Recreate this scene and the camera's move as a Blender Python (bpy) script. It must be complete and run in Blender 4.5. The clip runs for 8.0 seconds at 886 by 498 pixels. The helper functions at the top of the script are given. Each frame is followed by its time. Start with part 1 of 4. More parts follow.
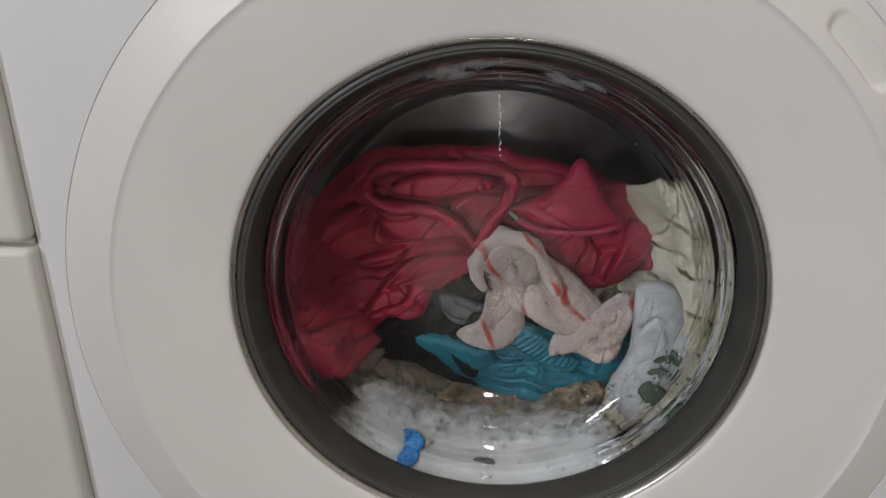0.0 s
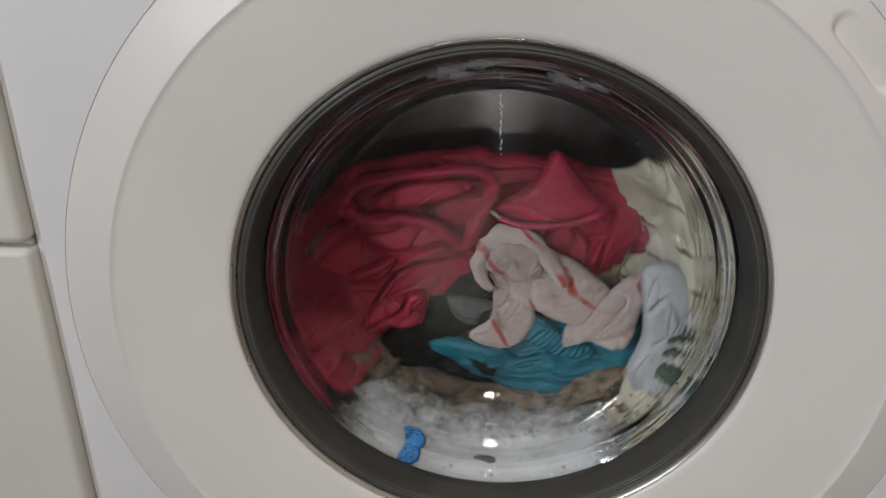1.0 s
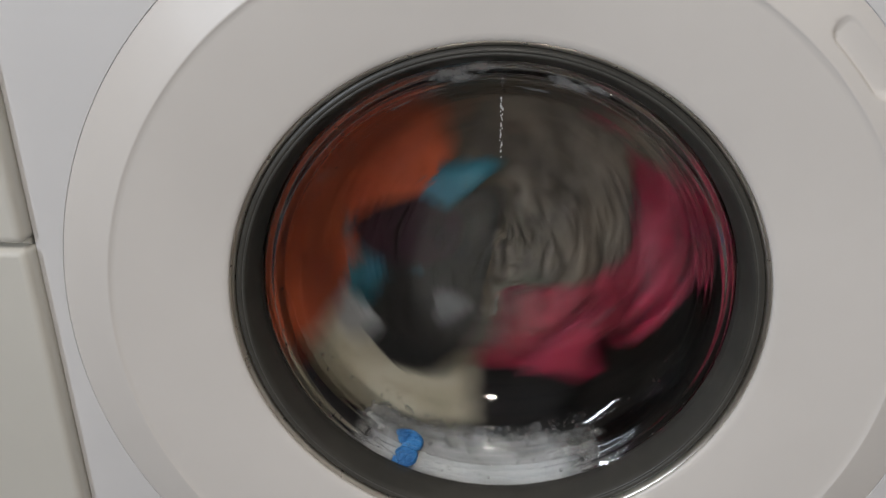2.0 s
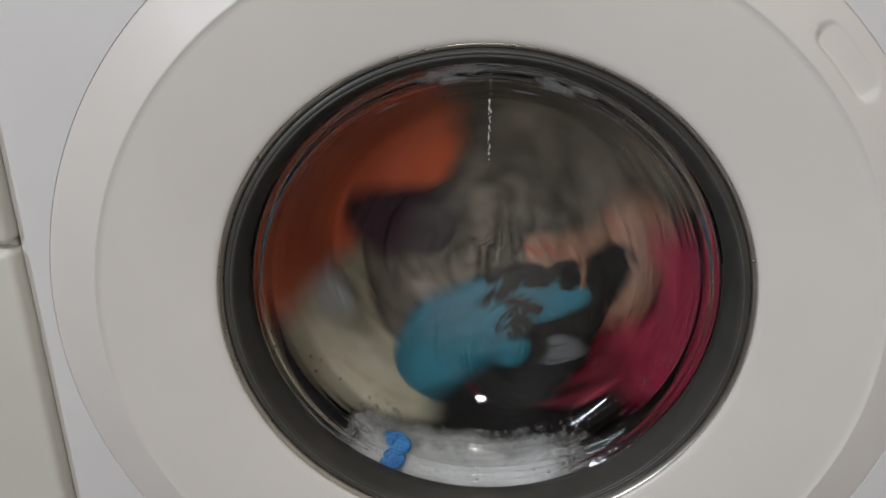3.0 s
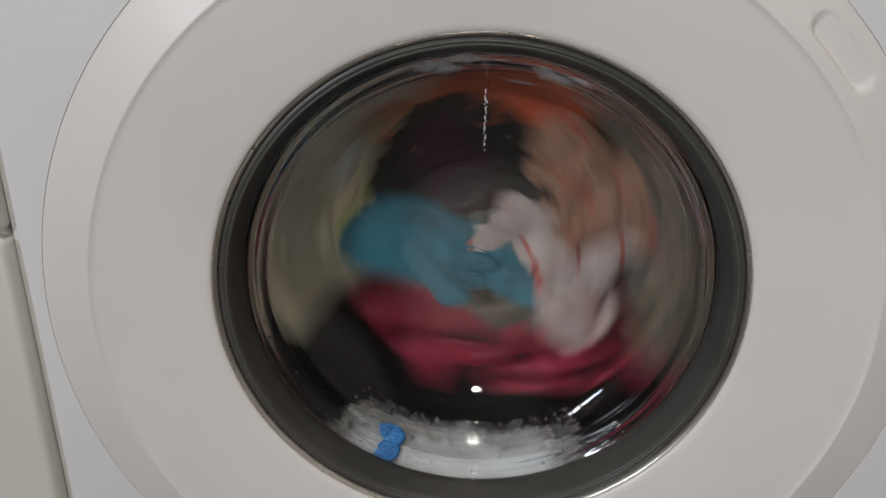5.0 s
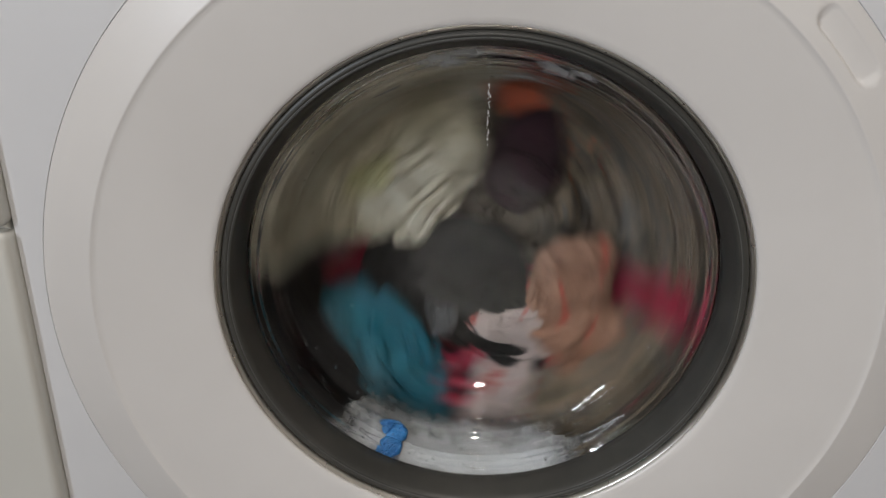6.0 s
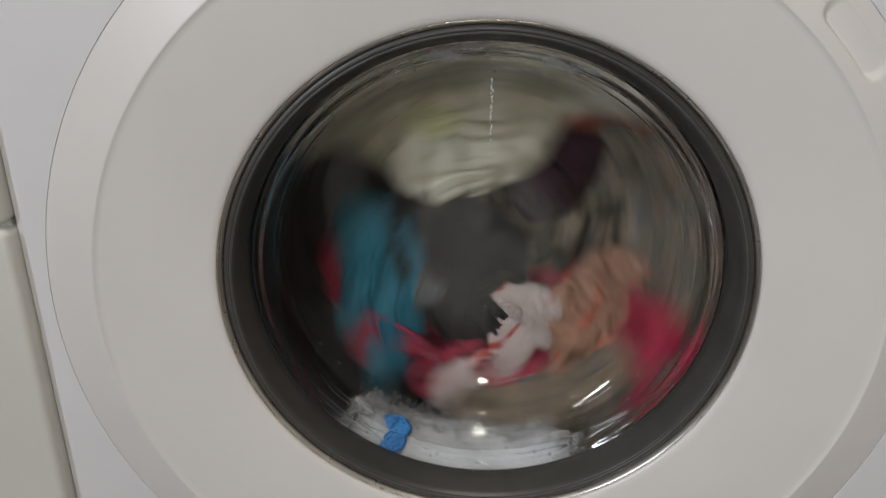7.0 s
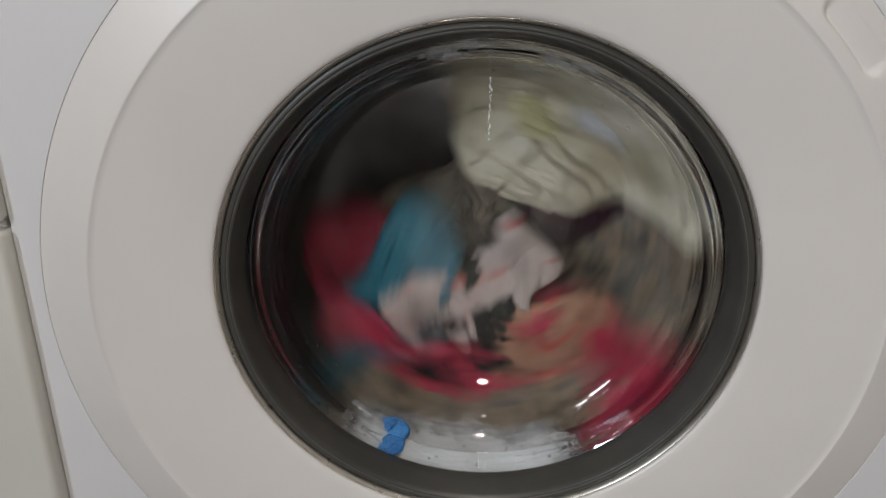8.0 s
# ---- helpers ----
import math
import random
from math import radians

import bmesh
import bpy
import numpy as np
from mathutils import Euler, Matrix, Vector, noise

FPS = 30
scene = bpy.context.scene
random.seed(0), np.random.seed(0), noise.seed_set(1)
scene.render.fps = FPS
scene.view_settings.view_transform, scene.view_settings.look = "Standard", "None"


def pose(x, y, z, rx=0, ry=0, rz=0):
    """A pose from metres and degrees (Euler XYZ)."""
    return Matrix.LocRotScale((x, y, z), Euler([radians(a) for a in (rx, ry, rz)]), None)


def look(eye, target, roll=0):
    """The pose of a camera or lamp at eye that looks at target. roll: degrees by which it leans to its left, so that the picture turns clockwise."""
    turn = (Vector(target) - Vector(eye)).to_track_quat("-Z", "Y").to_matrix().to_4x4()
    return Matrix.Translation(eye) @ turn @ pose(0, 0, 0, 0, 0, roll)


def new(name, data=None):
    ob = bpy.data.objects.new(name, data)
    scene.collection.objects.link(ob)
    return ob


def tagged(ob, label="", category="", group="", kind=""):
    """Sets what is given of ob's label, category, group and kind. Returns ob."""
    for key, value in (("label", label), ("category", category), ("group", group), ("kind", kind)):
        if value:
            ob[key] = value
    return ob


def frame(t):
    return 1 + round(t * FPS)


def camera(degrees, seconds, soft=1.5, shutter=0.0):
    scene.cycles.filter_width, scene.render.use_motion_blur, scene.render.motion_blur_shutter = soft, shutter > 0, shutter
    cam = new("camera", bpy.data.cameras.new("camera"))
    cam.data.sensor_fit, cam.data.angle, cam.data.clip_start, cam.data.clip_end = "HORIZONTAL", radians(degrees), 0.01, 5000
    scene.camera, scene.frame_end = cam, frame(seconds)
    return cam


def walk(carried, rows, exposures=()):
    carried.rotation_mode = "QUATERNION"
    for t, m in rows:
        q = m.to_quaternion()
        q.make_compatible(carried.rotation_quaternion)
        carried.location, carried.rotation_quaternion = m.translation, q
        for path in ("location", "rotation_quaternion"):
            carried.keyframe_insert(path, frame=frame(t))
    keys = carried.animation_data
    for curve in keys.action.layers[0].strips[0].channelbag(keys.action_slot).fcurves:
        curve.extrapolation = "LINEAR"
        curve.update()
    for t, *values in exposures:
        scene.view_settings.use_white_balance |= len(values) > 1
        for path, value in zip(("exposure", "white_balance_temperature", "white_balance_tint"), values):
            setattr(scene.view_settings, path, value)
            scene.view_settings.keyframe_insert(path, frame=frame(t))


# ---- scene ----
cam = camera(58.46, 8.0, soft=1.2, shutter=0.9)
walk(cam, [(t, pose(x, y, z, 90 + pitch, roll, yaw)) for t, x, y, z, yaw, pitch, roll in [
    (0, 0.0054, -0.4567, 0.2438, 4.448, -22.504, 0.607),
    (0.5, 0.0092, -0.4531, 0.2519, 4.611, -23.425, 0.548),
    (1, 0.0044, -0.4518, 0.2518, 4.432, -23.483, 0.594),
    (2.5, -0.0014, -0.4523, 0.2508, 3.761, -23.049, -0.207),
    (3, -0.0024, -0.4554, 0.2485, 3.079, -22.754, -0.296),
    (3.5, -0.0012, -0.4579, 0.2490, 2.586, -22.619, -0.512),
    (4, -0.0017, -0.4574, 0.2428, 2.515, -22.820, -0.423),
    (4.5, -0.0045, -0.4576, 0.2424, 2.415, -22.737, -0.574),
    (6, -0.0131, -0.4575, 0.2380, 1.993, -22.739, -0.875),
    (6.5, -0.0120, -0.4523, 0.2357, 2.332, -23.234, -0.919),
    (7, -0.0097, -0.4535, 0.2412, 2.486, -23.518, -0.539),
    (7.5, -0.0129, -0.4534, 0.2332, 2.089, -23.042, -0.738),
    (8, -0.0141, -0.4520, 0.2352, 1.888, -23.005, -0.525),
]])

# ---- world and light ----
world = bpy.data.worlds.new("world")
scene.world = world
world.use_nodes = True
sky = world.node_tree.nodes.new("ShaderNodeTexSky")
sky.sky_type, sky.sun_disc = "NISHITA", False
sky.sun_elevation, sky.sun_rotation = radians(35), radians(-90)
world.node_tree.nodes["Background"].inputs[1].default_value = 0.1
world.node_tree.links.new(sky.outputs[0], world.node_tree.nodes["Background"].inputs[0])
scene.view_settings.exposure = -0.96


def area_lamp(name, m, sx, sy, watts, colour, shape="RECTANGLE"):
    data = bpy.data.lights.new(name, "AREA")
    data.shape, data.size, data.size_y, data.energy, data.color = shape, sx, sy, watts, colour
    ob = new(name, data)
    ob.matrix_world = m
    return ob


area_lamp("window_daylight", look((-1.40, -1.92, 0.84), (0, -1.92, 0.84)), 0.26, 0.76, 72.0, (0.84, 0.905, 1.0))
area_lamp("wall_light_glow", look((0.03, -3.13, 0.66), (0.03, 0, 0.66)), 0.10, 0.10, 24.0, (1.0, 0.925, 0.845), "ELLIPSE")
area_lamp("ceiling_light_glow", look((0.03, -0.90, 1.93), (0.03, -0.90, 0)), 0.16, 0.16, 22.0, (1.0, 0.925, 0.845), "ELLIPSE")


# ---- materials ----
def ramp(nt, fac, stops):
    r = nt.nodes.new("ShaderNodeValToRGB")
    while len(r.color_ramp.elements) < len(stops):
        r.color_ramp.elements.new(0.5)
    for e, (p, c) in zip(r.color_ramp.elements, stops):
        e.position, e.color = p, (*c, 1)
    nt.links.new(fac, r.inputs[0])
    return r.outputs[0]


def noise_tex(nt, scale, detail=4.0, rough=0.55, stretch=(1, 1, 1)):
    co = nt.nodes.new("ShaderNodeTexCoord")
    mp = nt.nodes.new("ShaderNodeMapping")
    mp.inputs["Scale"].default_value = stretch
    nt.links.new(co.outputs["Object"], mp.inputs["Vector"])
    n = nt.nodes.new("ShaderNodeTexNoise")
    n.inputs["Scale"].default_value, n.inputs["Detail"].default_value, n.inputs["Roughness"].default_value = scale, detail, rough
    nt.links.new(mp.outputs[0], n.inputs["Vector"])
    return n.outputs["Fac"]


def material(name, stops, scale=20.0, rough=0.5, metal=0.0, bump=0.0, bump_scale=300.0, sheen=0.0, detail=4.0, stretch=(1, 1, 1), spec=0.5, rough_var=0.1, wrinkle=0.0):
    """Colour from noise at one scale, relief and gloss from a finer one."""
    m = bpy.data.materials.new(name)
    m.use_nodes = True
    nt = m.node_tree
    b = nt.nodes["Principled BSDF"]
    nt.links.new(ramp(nt, noise_tex(nt, scale, detail, stretch=stretch), stops), b.inputs["Base Color"])
    b.inputs["Metallic"].default_value, b.inputs["Specular IOR Level"].default_value = metal, spec
    b.inputs["Sheen Weight"].default_value = sheen
    mr = nt.nodes.new("ShaderNodeMapRange")
    mr.inputs["To Min"].default_value, mr.inputs["To Max"].default_value = max(0.0, rough - rough_var), rough + rough_var
    nt.links.new(noise_tex(nt, scale * 3.1, 3.0), mr.inputs["Value"])
    nt.links.new(mr.outputs[0], b.inputs["Roughness"])
    if bump:
        bp = nt.nodes.new("ShaderNodeBump")
        bp.inputs["Strength"].default_value, bp.inputs["Distance"].default_value = bump, 0.002
        nt.links.new(noise_tex(nt, bump_scale, 3.0), bp.inputs["Height"])
        nt.links.new(bp.outputs[0], b.inputs["Normal"])
        if wrinkle:
            wr = nt.nodes.new("ShaderNodeBump")
            wr.inputs["Strength"].default_value, wr.inputs["Distance"].default_value = wrinkle, 0.006
            n = noise_tex(nt, 42, 5.0, 0.6, (1.0, 1.0, 2.2))
            nt.links.new(ramp(nt, n, [(0.40, (1, 1, 1)), (0.50, (0, 0, 0)), (0.60, (1, 1, 1))]), wr.inputs["Height"])
            nt.links.new(wr.outputs[0], bp.inputs["Normal"])
    return m


def two(a, b, lo=0.35, hi=0.65):
    return [(lo, a), (hi, b)]


M_WHITE = material("white_enamel", two((0.725, 0.70, 0.674), (0.765, 0.74, 0.714)), 6, 0.34, bump=0.02, bump_scale=900)
M_PANEL = material("white_painted_steel", two((0.71, 0.71, 0.72), (0.75, 0.75, 0.76)), 5, 0.38, bump=0.03, bump_scale=1200)
M_CABINET = material("white_lacquer", two((0.66, 0.65, 0.60), (0.70, 0.69, 0.64)), 4, 0.42, bump=0.03, bump_scale=700)
M_GAP = material("dark_gap", two((0.60, 0.60, 0.62), (0.66, 0.66, 0.68)), 30, 0.8)
M_GAPDARK = material("dark_hollow", two((0.07, 0.07, 0.07), (0.14, 0.14, 0.14)), 160, 0.9, spec=0.1)
M_BEZEL = material("dark_grey_plastic", two((0.046, 0.045, 0.040), (0.060, 0.058, 0.051)), 25, 0.38, bump=0.04, bump_scale=900)
M_CHROME = material("chrome", two((0.74, 0.71, 0.65), (0.86, 0.83, 0.77)), 40, 0.28, 1.0, rough_var=0.02)
M_LINE = material("groove_highlight", two((0.10, 0.10, 0.095), (0.14, 0.14, 0.13)), 40, 0.4)
M_RUBBER = material("grey_rubber", two((0.028, 0.03, 0.033), (0.05, 0.052, 0.056)), 30, 0.38, bump=0.1, bump_scale=200)
M_STEEL = material("drum_steel", two((0.14, 0.14, 0.15), (0.22, 0.22, 0.23)), 20, 0.36, 1.0, bump=0.05, bump_scale=150)
M_HOLE = material("drum_hole", two((0.005, 0.005, 0.005), (0.01, 0.01, 0.01)), 20, 0.9)
M_WALL = material("wall_paint", two((0.22, 0.205, 0.19), (0.26, 0.245, 0.23)), 3, 0.8, bump=0.1, bump_scale=120)
M_CREAMWALL = material("cream_wall_paint", two((0.30, 0.27, 0.24), (0.35, 0.32, 0.285)), 3, 0.8, bump=0.1, bump_scale=120)
M_FLOOR = material("floor_tile", two((0.075, 0.060, 0.048), (0.11, 0.09, 0.072)), 5, 0.4, bump=0.05, bump_scale=80)
M_CEIL = material("ceiling_paint", two((0.70, 0.67, 0.62), (0.74, 0.71, 0.66)), 3, 0.85, bump=0.1, bump_scale=100)
M_FRAME = material("window_paint", two((0.72, 0.72, 0.70), (0.78, 0.78, 0.76)), 8, 0.4)

M_RED = material("raspberry_fleece", [(0.3, (0.21, 0.005, 0.025)), (0.55, (0.30, 0.009, 0.038)), (0.75, (0.37, 0.013, 0.052))], 24, 0.38, bump=0.5, bump_scale=800, sheen=0.0, wrinkle=0.22)
M_REDRIB = material("raspberry_rib", two((0.26, 0.012, 0.045), (0.40, 0.026, 0.08)), 160, 0.55, bump=0.7, bump_scale=500)
M_TOWEL = material("terry_cloth", [(0.36, (0.38, 0.295, 0.265)), (0.50, (0.48, 0.395, 0.365)), (0.60, (0.51, 0.42, 0.39)), (0.72, (0.48, 0.25, 0.25))], 16, 0.9, bump=0.7, bump_scale=800, sheen=0.4, spec=0.15)


def add_stripes(m, colour, scale, turn, lo, hi):
    """Broken woven stripes laid over a cloth material."""
    nt = m.node_tree
    b = nt.nodes["Principled BSDF"]
    ground = b.inputs["Base Color"].links[0].from_socket
    co, mp, wv = nt.nodes.new("ShaderNodeTexCoord"), nt.nodes.new("ShaderNodeMapping"), nt.nodes.new("ShaderNodeTexWave")
    mp.inputs["Rotation"].default_value = (0, radians(turn), 0)
    nt.links.new(co.outputs["Object"], mp.inputs["Vector"])
    nt.links.new(mp.outputs[0], wv.inputs["Vector"])
    wv.inputs["Scale"].default_value, wv.inputs["Distortion"].default_value, wv.inputs["Detail"].default_value, wv.inputs["Detail Scale"].default_value = scale, 5.0, 2.0, 1.2
    mul, mix = nt.nodes.new("ShaderNodeMath"), nt.nodes.new("ShaderNodeMix")
    mul.operation, mix.data_type = "MULTIPLY", "RGBA"
    nt.links.new(ramp(nt, wv.outputs["Fac"], [(lo, (0, 0, 0)), (hi, (1, 1, 1))]), mul.inputs[0])
    nt.links.new(ramp(nt, noise_tex(nt, 38, 3.0), [(0.42, (0, 0, 0)), (0.56, (1, 1, 1))]), mul.inputs[1])
    nt.links.new(mul.outputs[0], mix.inputs["Factor"])
    nt.links.new(ground, mix.inputs["A"])
    mix.inputs["B"].default_value = (*colour, 1)
    nt.links.new(mix.outputs["Result"], b.inputs["Base Color"])


add_stripes(M_TOWEL, (0.40, 0.05, 0.035), 8.0, 35, 0.955, 0.99)
M_TEAL = material("teal_nylon", two((0.003, 0.090, 0.135), (0.005, 0.145, 0.200)), 26, 0.42, bump=0.3, bump_scale=500, wrinkle=0.3)
M_BLACK = material("black_knit", two((0.004, 0.004, 0.004), (0.012, 0.0115, 0.011)), 120, 0.65, bump=1.0, bump_scale=450, spec=0.12)
M_GREY = material("grey_mesh", two((0.05, 0.052, 0.055), (0.09, 0.094, 0.098)), 40, 0.5, bump=0.3, bump_scale=600)
M_CREAM = material("cream_cotton", [(0.35, (0.33, 0.29, 0.19)), (0.52, (0.52, 0.48, 0.37)), (0.70, (0.60, 0.565, 0.46))], 18, 0.6, bump=0.3, bump_scale=600, wrinkle=0.3)
add_stripes(M_CREAM, (0.11, 0.075, 0.045), 10.0, 70, 0.95, 0.99)
M_LEAFCOTTON = material("white_cotton", two((0.34, 0.345, 0.35), (0.43, 0.435, 0.44)), 18, 0.6, bump=0.3, bump_scale=600, wrinkle=0.3)
M_LEAF = material("green_print", two((0.035, 0.055, 0.038), (0.07, 0.10, 0.07)), 60, 0.65)
M_CAMO = material("camouflage_cotton", [(0.36, (0.025, 0.020, 0.012)), (0.43, (0.10, 0.076, 0.044)), (0.51, (0.20, 0.150, 0.098)), (0.56, (0.055, 0.056, 0.054)), (0.64, (0.145, 0.108, 0.070))], 34, 0.65, bump=0.4, bump_scale=600, wrinkle=0.3)
M_TAN = material("tan_cotton", two((0.050, 0.040, 0.029), (0.17, 0.135, 0.098)), 22, 0.65, bump=0.3, bump_scale=600, wrinkle=0.3)
M_PEACH = material("peach_cotton", two((0.22, 0.105, 0.060), (0.30, 0.165, 0.105)), 16, 0.65, bump=0.3, bump_scale=600, wrinkle=0.3)
add_stripes(M_PEACH, (0.36, 0.05, 0.03), 11.0, 60, 0.93, 0.99)
M_ORANGE = material("orange_cotton", two((0.40, 0.055, 0.012), (0.52, 0.09, 0.02)), 18, 0.6, bump=0.3, bump_scale=600, wrinkle=0.3)
M_PURPLE = material("plum_cotton", two((0.010, 0.0012, 0.005), (0.024, 0.003, 0.011)), 22, 0.7, bump=0.3, bump_scale=600, wrinkle=0.3, spec=0.15)
M_BLUE = material("blue_rag", two((0.010, 0.11, 0.32), (0.03, 0.22, 0.52)), 70, 0.55, bump=0.8, bump_scale=300)
M_YELLOW = material("yellow_print", two((0.36, 0.34, 0.17), (0.44, 0.42, 0.24)), 40, 0.65)
M_METALPIN = material("zip_metal", two((0.5, 0.5, 0.5), (0.7, 0.7, 0.7)), 90, 0.3, 1.0)


def foam_material():
    m = material("soap_suds", [(0.34, (0.38, 0.385, 0.39)), (0.55, (0.45, 0.46, 0.465)), (0.70, (0.53, 0.535, 0.54))], 26, 0.45, bump=0.25, bump_scale=520, detail=6)
    b = m.node_tree.nodes["Principled BSDF"]
    b.inputs["Subsurface Weight"].default_value, b.inputs["Subsurface Scale"].default_value = 0.4, 0.01
    b.inputs["Subsurface Radius"].default_value = (1, 1, 1)
    # suds get sheer where they are thin
    nt = m.node_tree
    at, add, mr = nt.nodes.new("ShaderNodeAttribute"), nt.nodes.new("ShaderNodeMath"), nt.nodes.new("ShaderNodeMapRange")
    at.attribute_name = "thinness"
    add.operation = "ADD"
    nt.links.new(at.outputs["Fac"], add.inputs[0])
    nt.links.new(noise_tex(nt, 120, 4.0, 0.6), add.inputs[1])
    mr.inputs["From Min"].default_value, mr.inputs["From Max"].default_value = 0.95, 1.85
    mr.inputs["To Min"].default_value, mr.inputs["To Max"].default_value = 1.0, 0.0
    nt.links.new(add.outputs[0], mr.inputs["Value"])
    nt.links.new(mr.outputs[0], b.inputs["Alpha"])
    return m


def glass_material(name, tint, bump=0.0):
    m = bpy.data.materials.new(name)
    m.use_nodes = True
    nt = m.node_tree
    b = nt.nodes["Principled BSDF"]
    b.inputs["Base Color"].default_value = (*tint, 1)
    b.inputs["Transmission Weight"].default_value, b.inputs["Roughness"].default_value, b.inputs["IOR"].default_value = 1.0, 0.0, 1.46
    if bump:
        bp = nt.nodes.new("ShaderNodeBump")
        bp.inputs["Strength"].default_value, bp.inputs["Distance"].default_value = bump, 0.002
        nt.links.new(noise_tex(nt, 45, 2.0), bp.inputs["Height"])
        nt.links.new(bp.outputs[0], b.inputs["Normal"])
    return m


M_FOAM = foam_material()
# plain white that stands in for lamp glints on the wet glass
M_GLINT = material("white_glint", two((0.80, 0.80, 0.80), (0.88, 0.88, 0.88)), 90, 0.3)
M_GLASS = glass_material("door_glass", (0.68, 0.69, 0.695), 0.09)
M_WATER = glass_material("water", (0.97, 0.98, 0.98))
M_PANE = glass_material("window_glass", (0.96, 0.98, 0.98))
M_LAMP = bpy.data.materials.new("lamp_diffuser")
M_LAMP.use_nodes = True
M_LAMP.node_tree.nodes["Principled BSDF"].inputs["Emission Color"].default_value = (1.0, 0.86, 0.68, 1)
M_LAMP.node_tree.nodes["Principled BSDF"].inputs["Emission Strength"].default_value = 20.0


# ---- building helpers ----
def part(name, bm, mat, parent=None, label="", smooth=True):
    """Links a bmesh as one mesh object, under a thing or under a part."""
    me = bpy.data.meshes.new(name)
    bm.to_mesh(me)
    bm.free()
    me.materials.append(mat)
    if smooth:
        me.polygons.foreach_set("use_smooth", [True] * len(me.polygons))
    ob = new(name, me)
    if parent is not None:
        ob.parent = parent
    return tagged(ob, label)


def grid_mesh(rows, closed_u=True):
    """A bmesh of quads over rows of points; each row may close on itself."""
    bm = bmesh.new()
    vs = [[bm.verts.new(p) for p in row] for row in rows]
    n = len(rows[0])
    for a, b in zip(vs, vs[1:]):
        for i in range(n if closed_u else n - 1):
            j = (i + 1) % n
            bm.faces.new((a[i], a[j], b[j], b[i]))
    return bm


def lathe(profile, segs=192, bend=None, a0=0.0, a1=math.tau):
    """Turns a profile of (radius, y) about the y axis. bend(angle, radius) adds to y."""
    full = a1 - a0 > math.tau - 1e-6
    n = segs if full else segs + 1
    rows = []
    for r, y in profile:
        row = []
        for i in range(n):
            a = a0 + (a1 - a0) * i / segs
            row.append((r * math.cos(a), y + (bend(a, r) if bend else 0.0), r * math.sin(a)))
        rows.append(row)
    bm = grid_mesh(rows, full)
    bmesh.ops.recalc_face_normals(bm, faces=bm.faces)
    return bm


def box(bm, x0, x1, y0, y1, z0, z1, bevel=0.0):
    geo = bmesh.ops.create_cube(bm, size=1.0, matrix=Matrix.Translation(((x0 + x1) / 2, (y0 + y1) / 2, (z0 + z1) / 2)) @ Matrix.Diagonal((x1 - x0, y1 - y0, z1 - z0, 1)))
    if bevel:
        edges = list({e for v in geo["verts"] for e in v.link_edges})
        bmesh.ops.bevel(bm, geom=edges, offset=bevel, segments=5, affect="EDGES", profile=0.5)
    return bm


def closed_spline(pts, n):
    """n points on a closed Catmull-Rom line through pts."""
    out, k = [], len(pts)
    for i in range(n):
        s = i / n * k
        j, f = int(s), s - int(s)
        p = [Vector(pts[(j + d) % k]) for d in (-1, 0, 1, 2)]
        out.append(0.5 * (2 * p[1] + (p[2] - p[0]) * f + (2 * p[0] - 5 * p[1] + 4 * p[2] - p[3]) * f * f + (3 * p[1] - p[0] - 3 * p[2] + p[3]) * f ** 3))
    return out


def folds(x, z, seed, size, along, swell, crease):
    """Relief of rumpled cloth, in metres: broad swells with sharp creases that run mostly along one direction (degrees)."""
    a = radians(along)
    u, v = x * math.cos(a) + z * math.sin(a), -x * math.sin(a) + z * math.cos(a)
    w = 0.35 * noise.noise(Vector((x / size * 0.8, z / size * 0.8, seed + 7.0)))
    p = Vector((u / size * 0.45 + w, v / size + w, seed))
    h = swell * noise.noise(p)
    for k, wide, deep in ((1.0, 0.10, 1.2), (2.1, 0.12, 0.45)):
        q = abs(noise.noise(p * k + Vector((3.1, 1.7, 0))))
        h -= crease * deep * max(0.0, 1 - q / wide) ** 2
    h += 0.12 * swell * noise.noise(Vector((x / size * 5, z / size * 5, seed)))
    return h


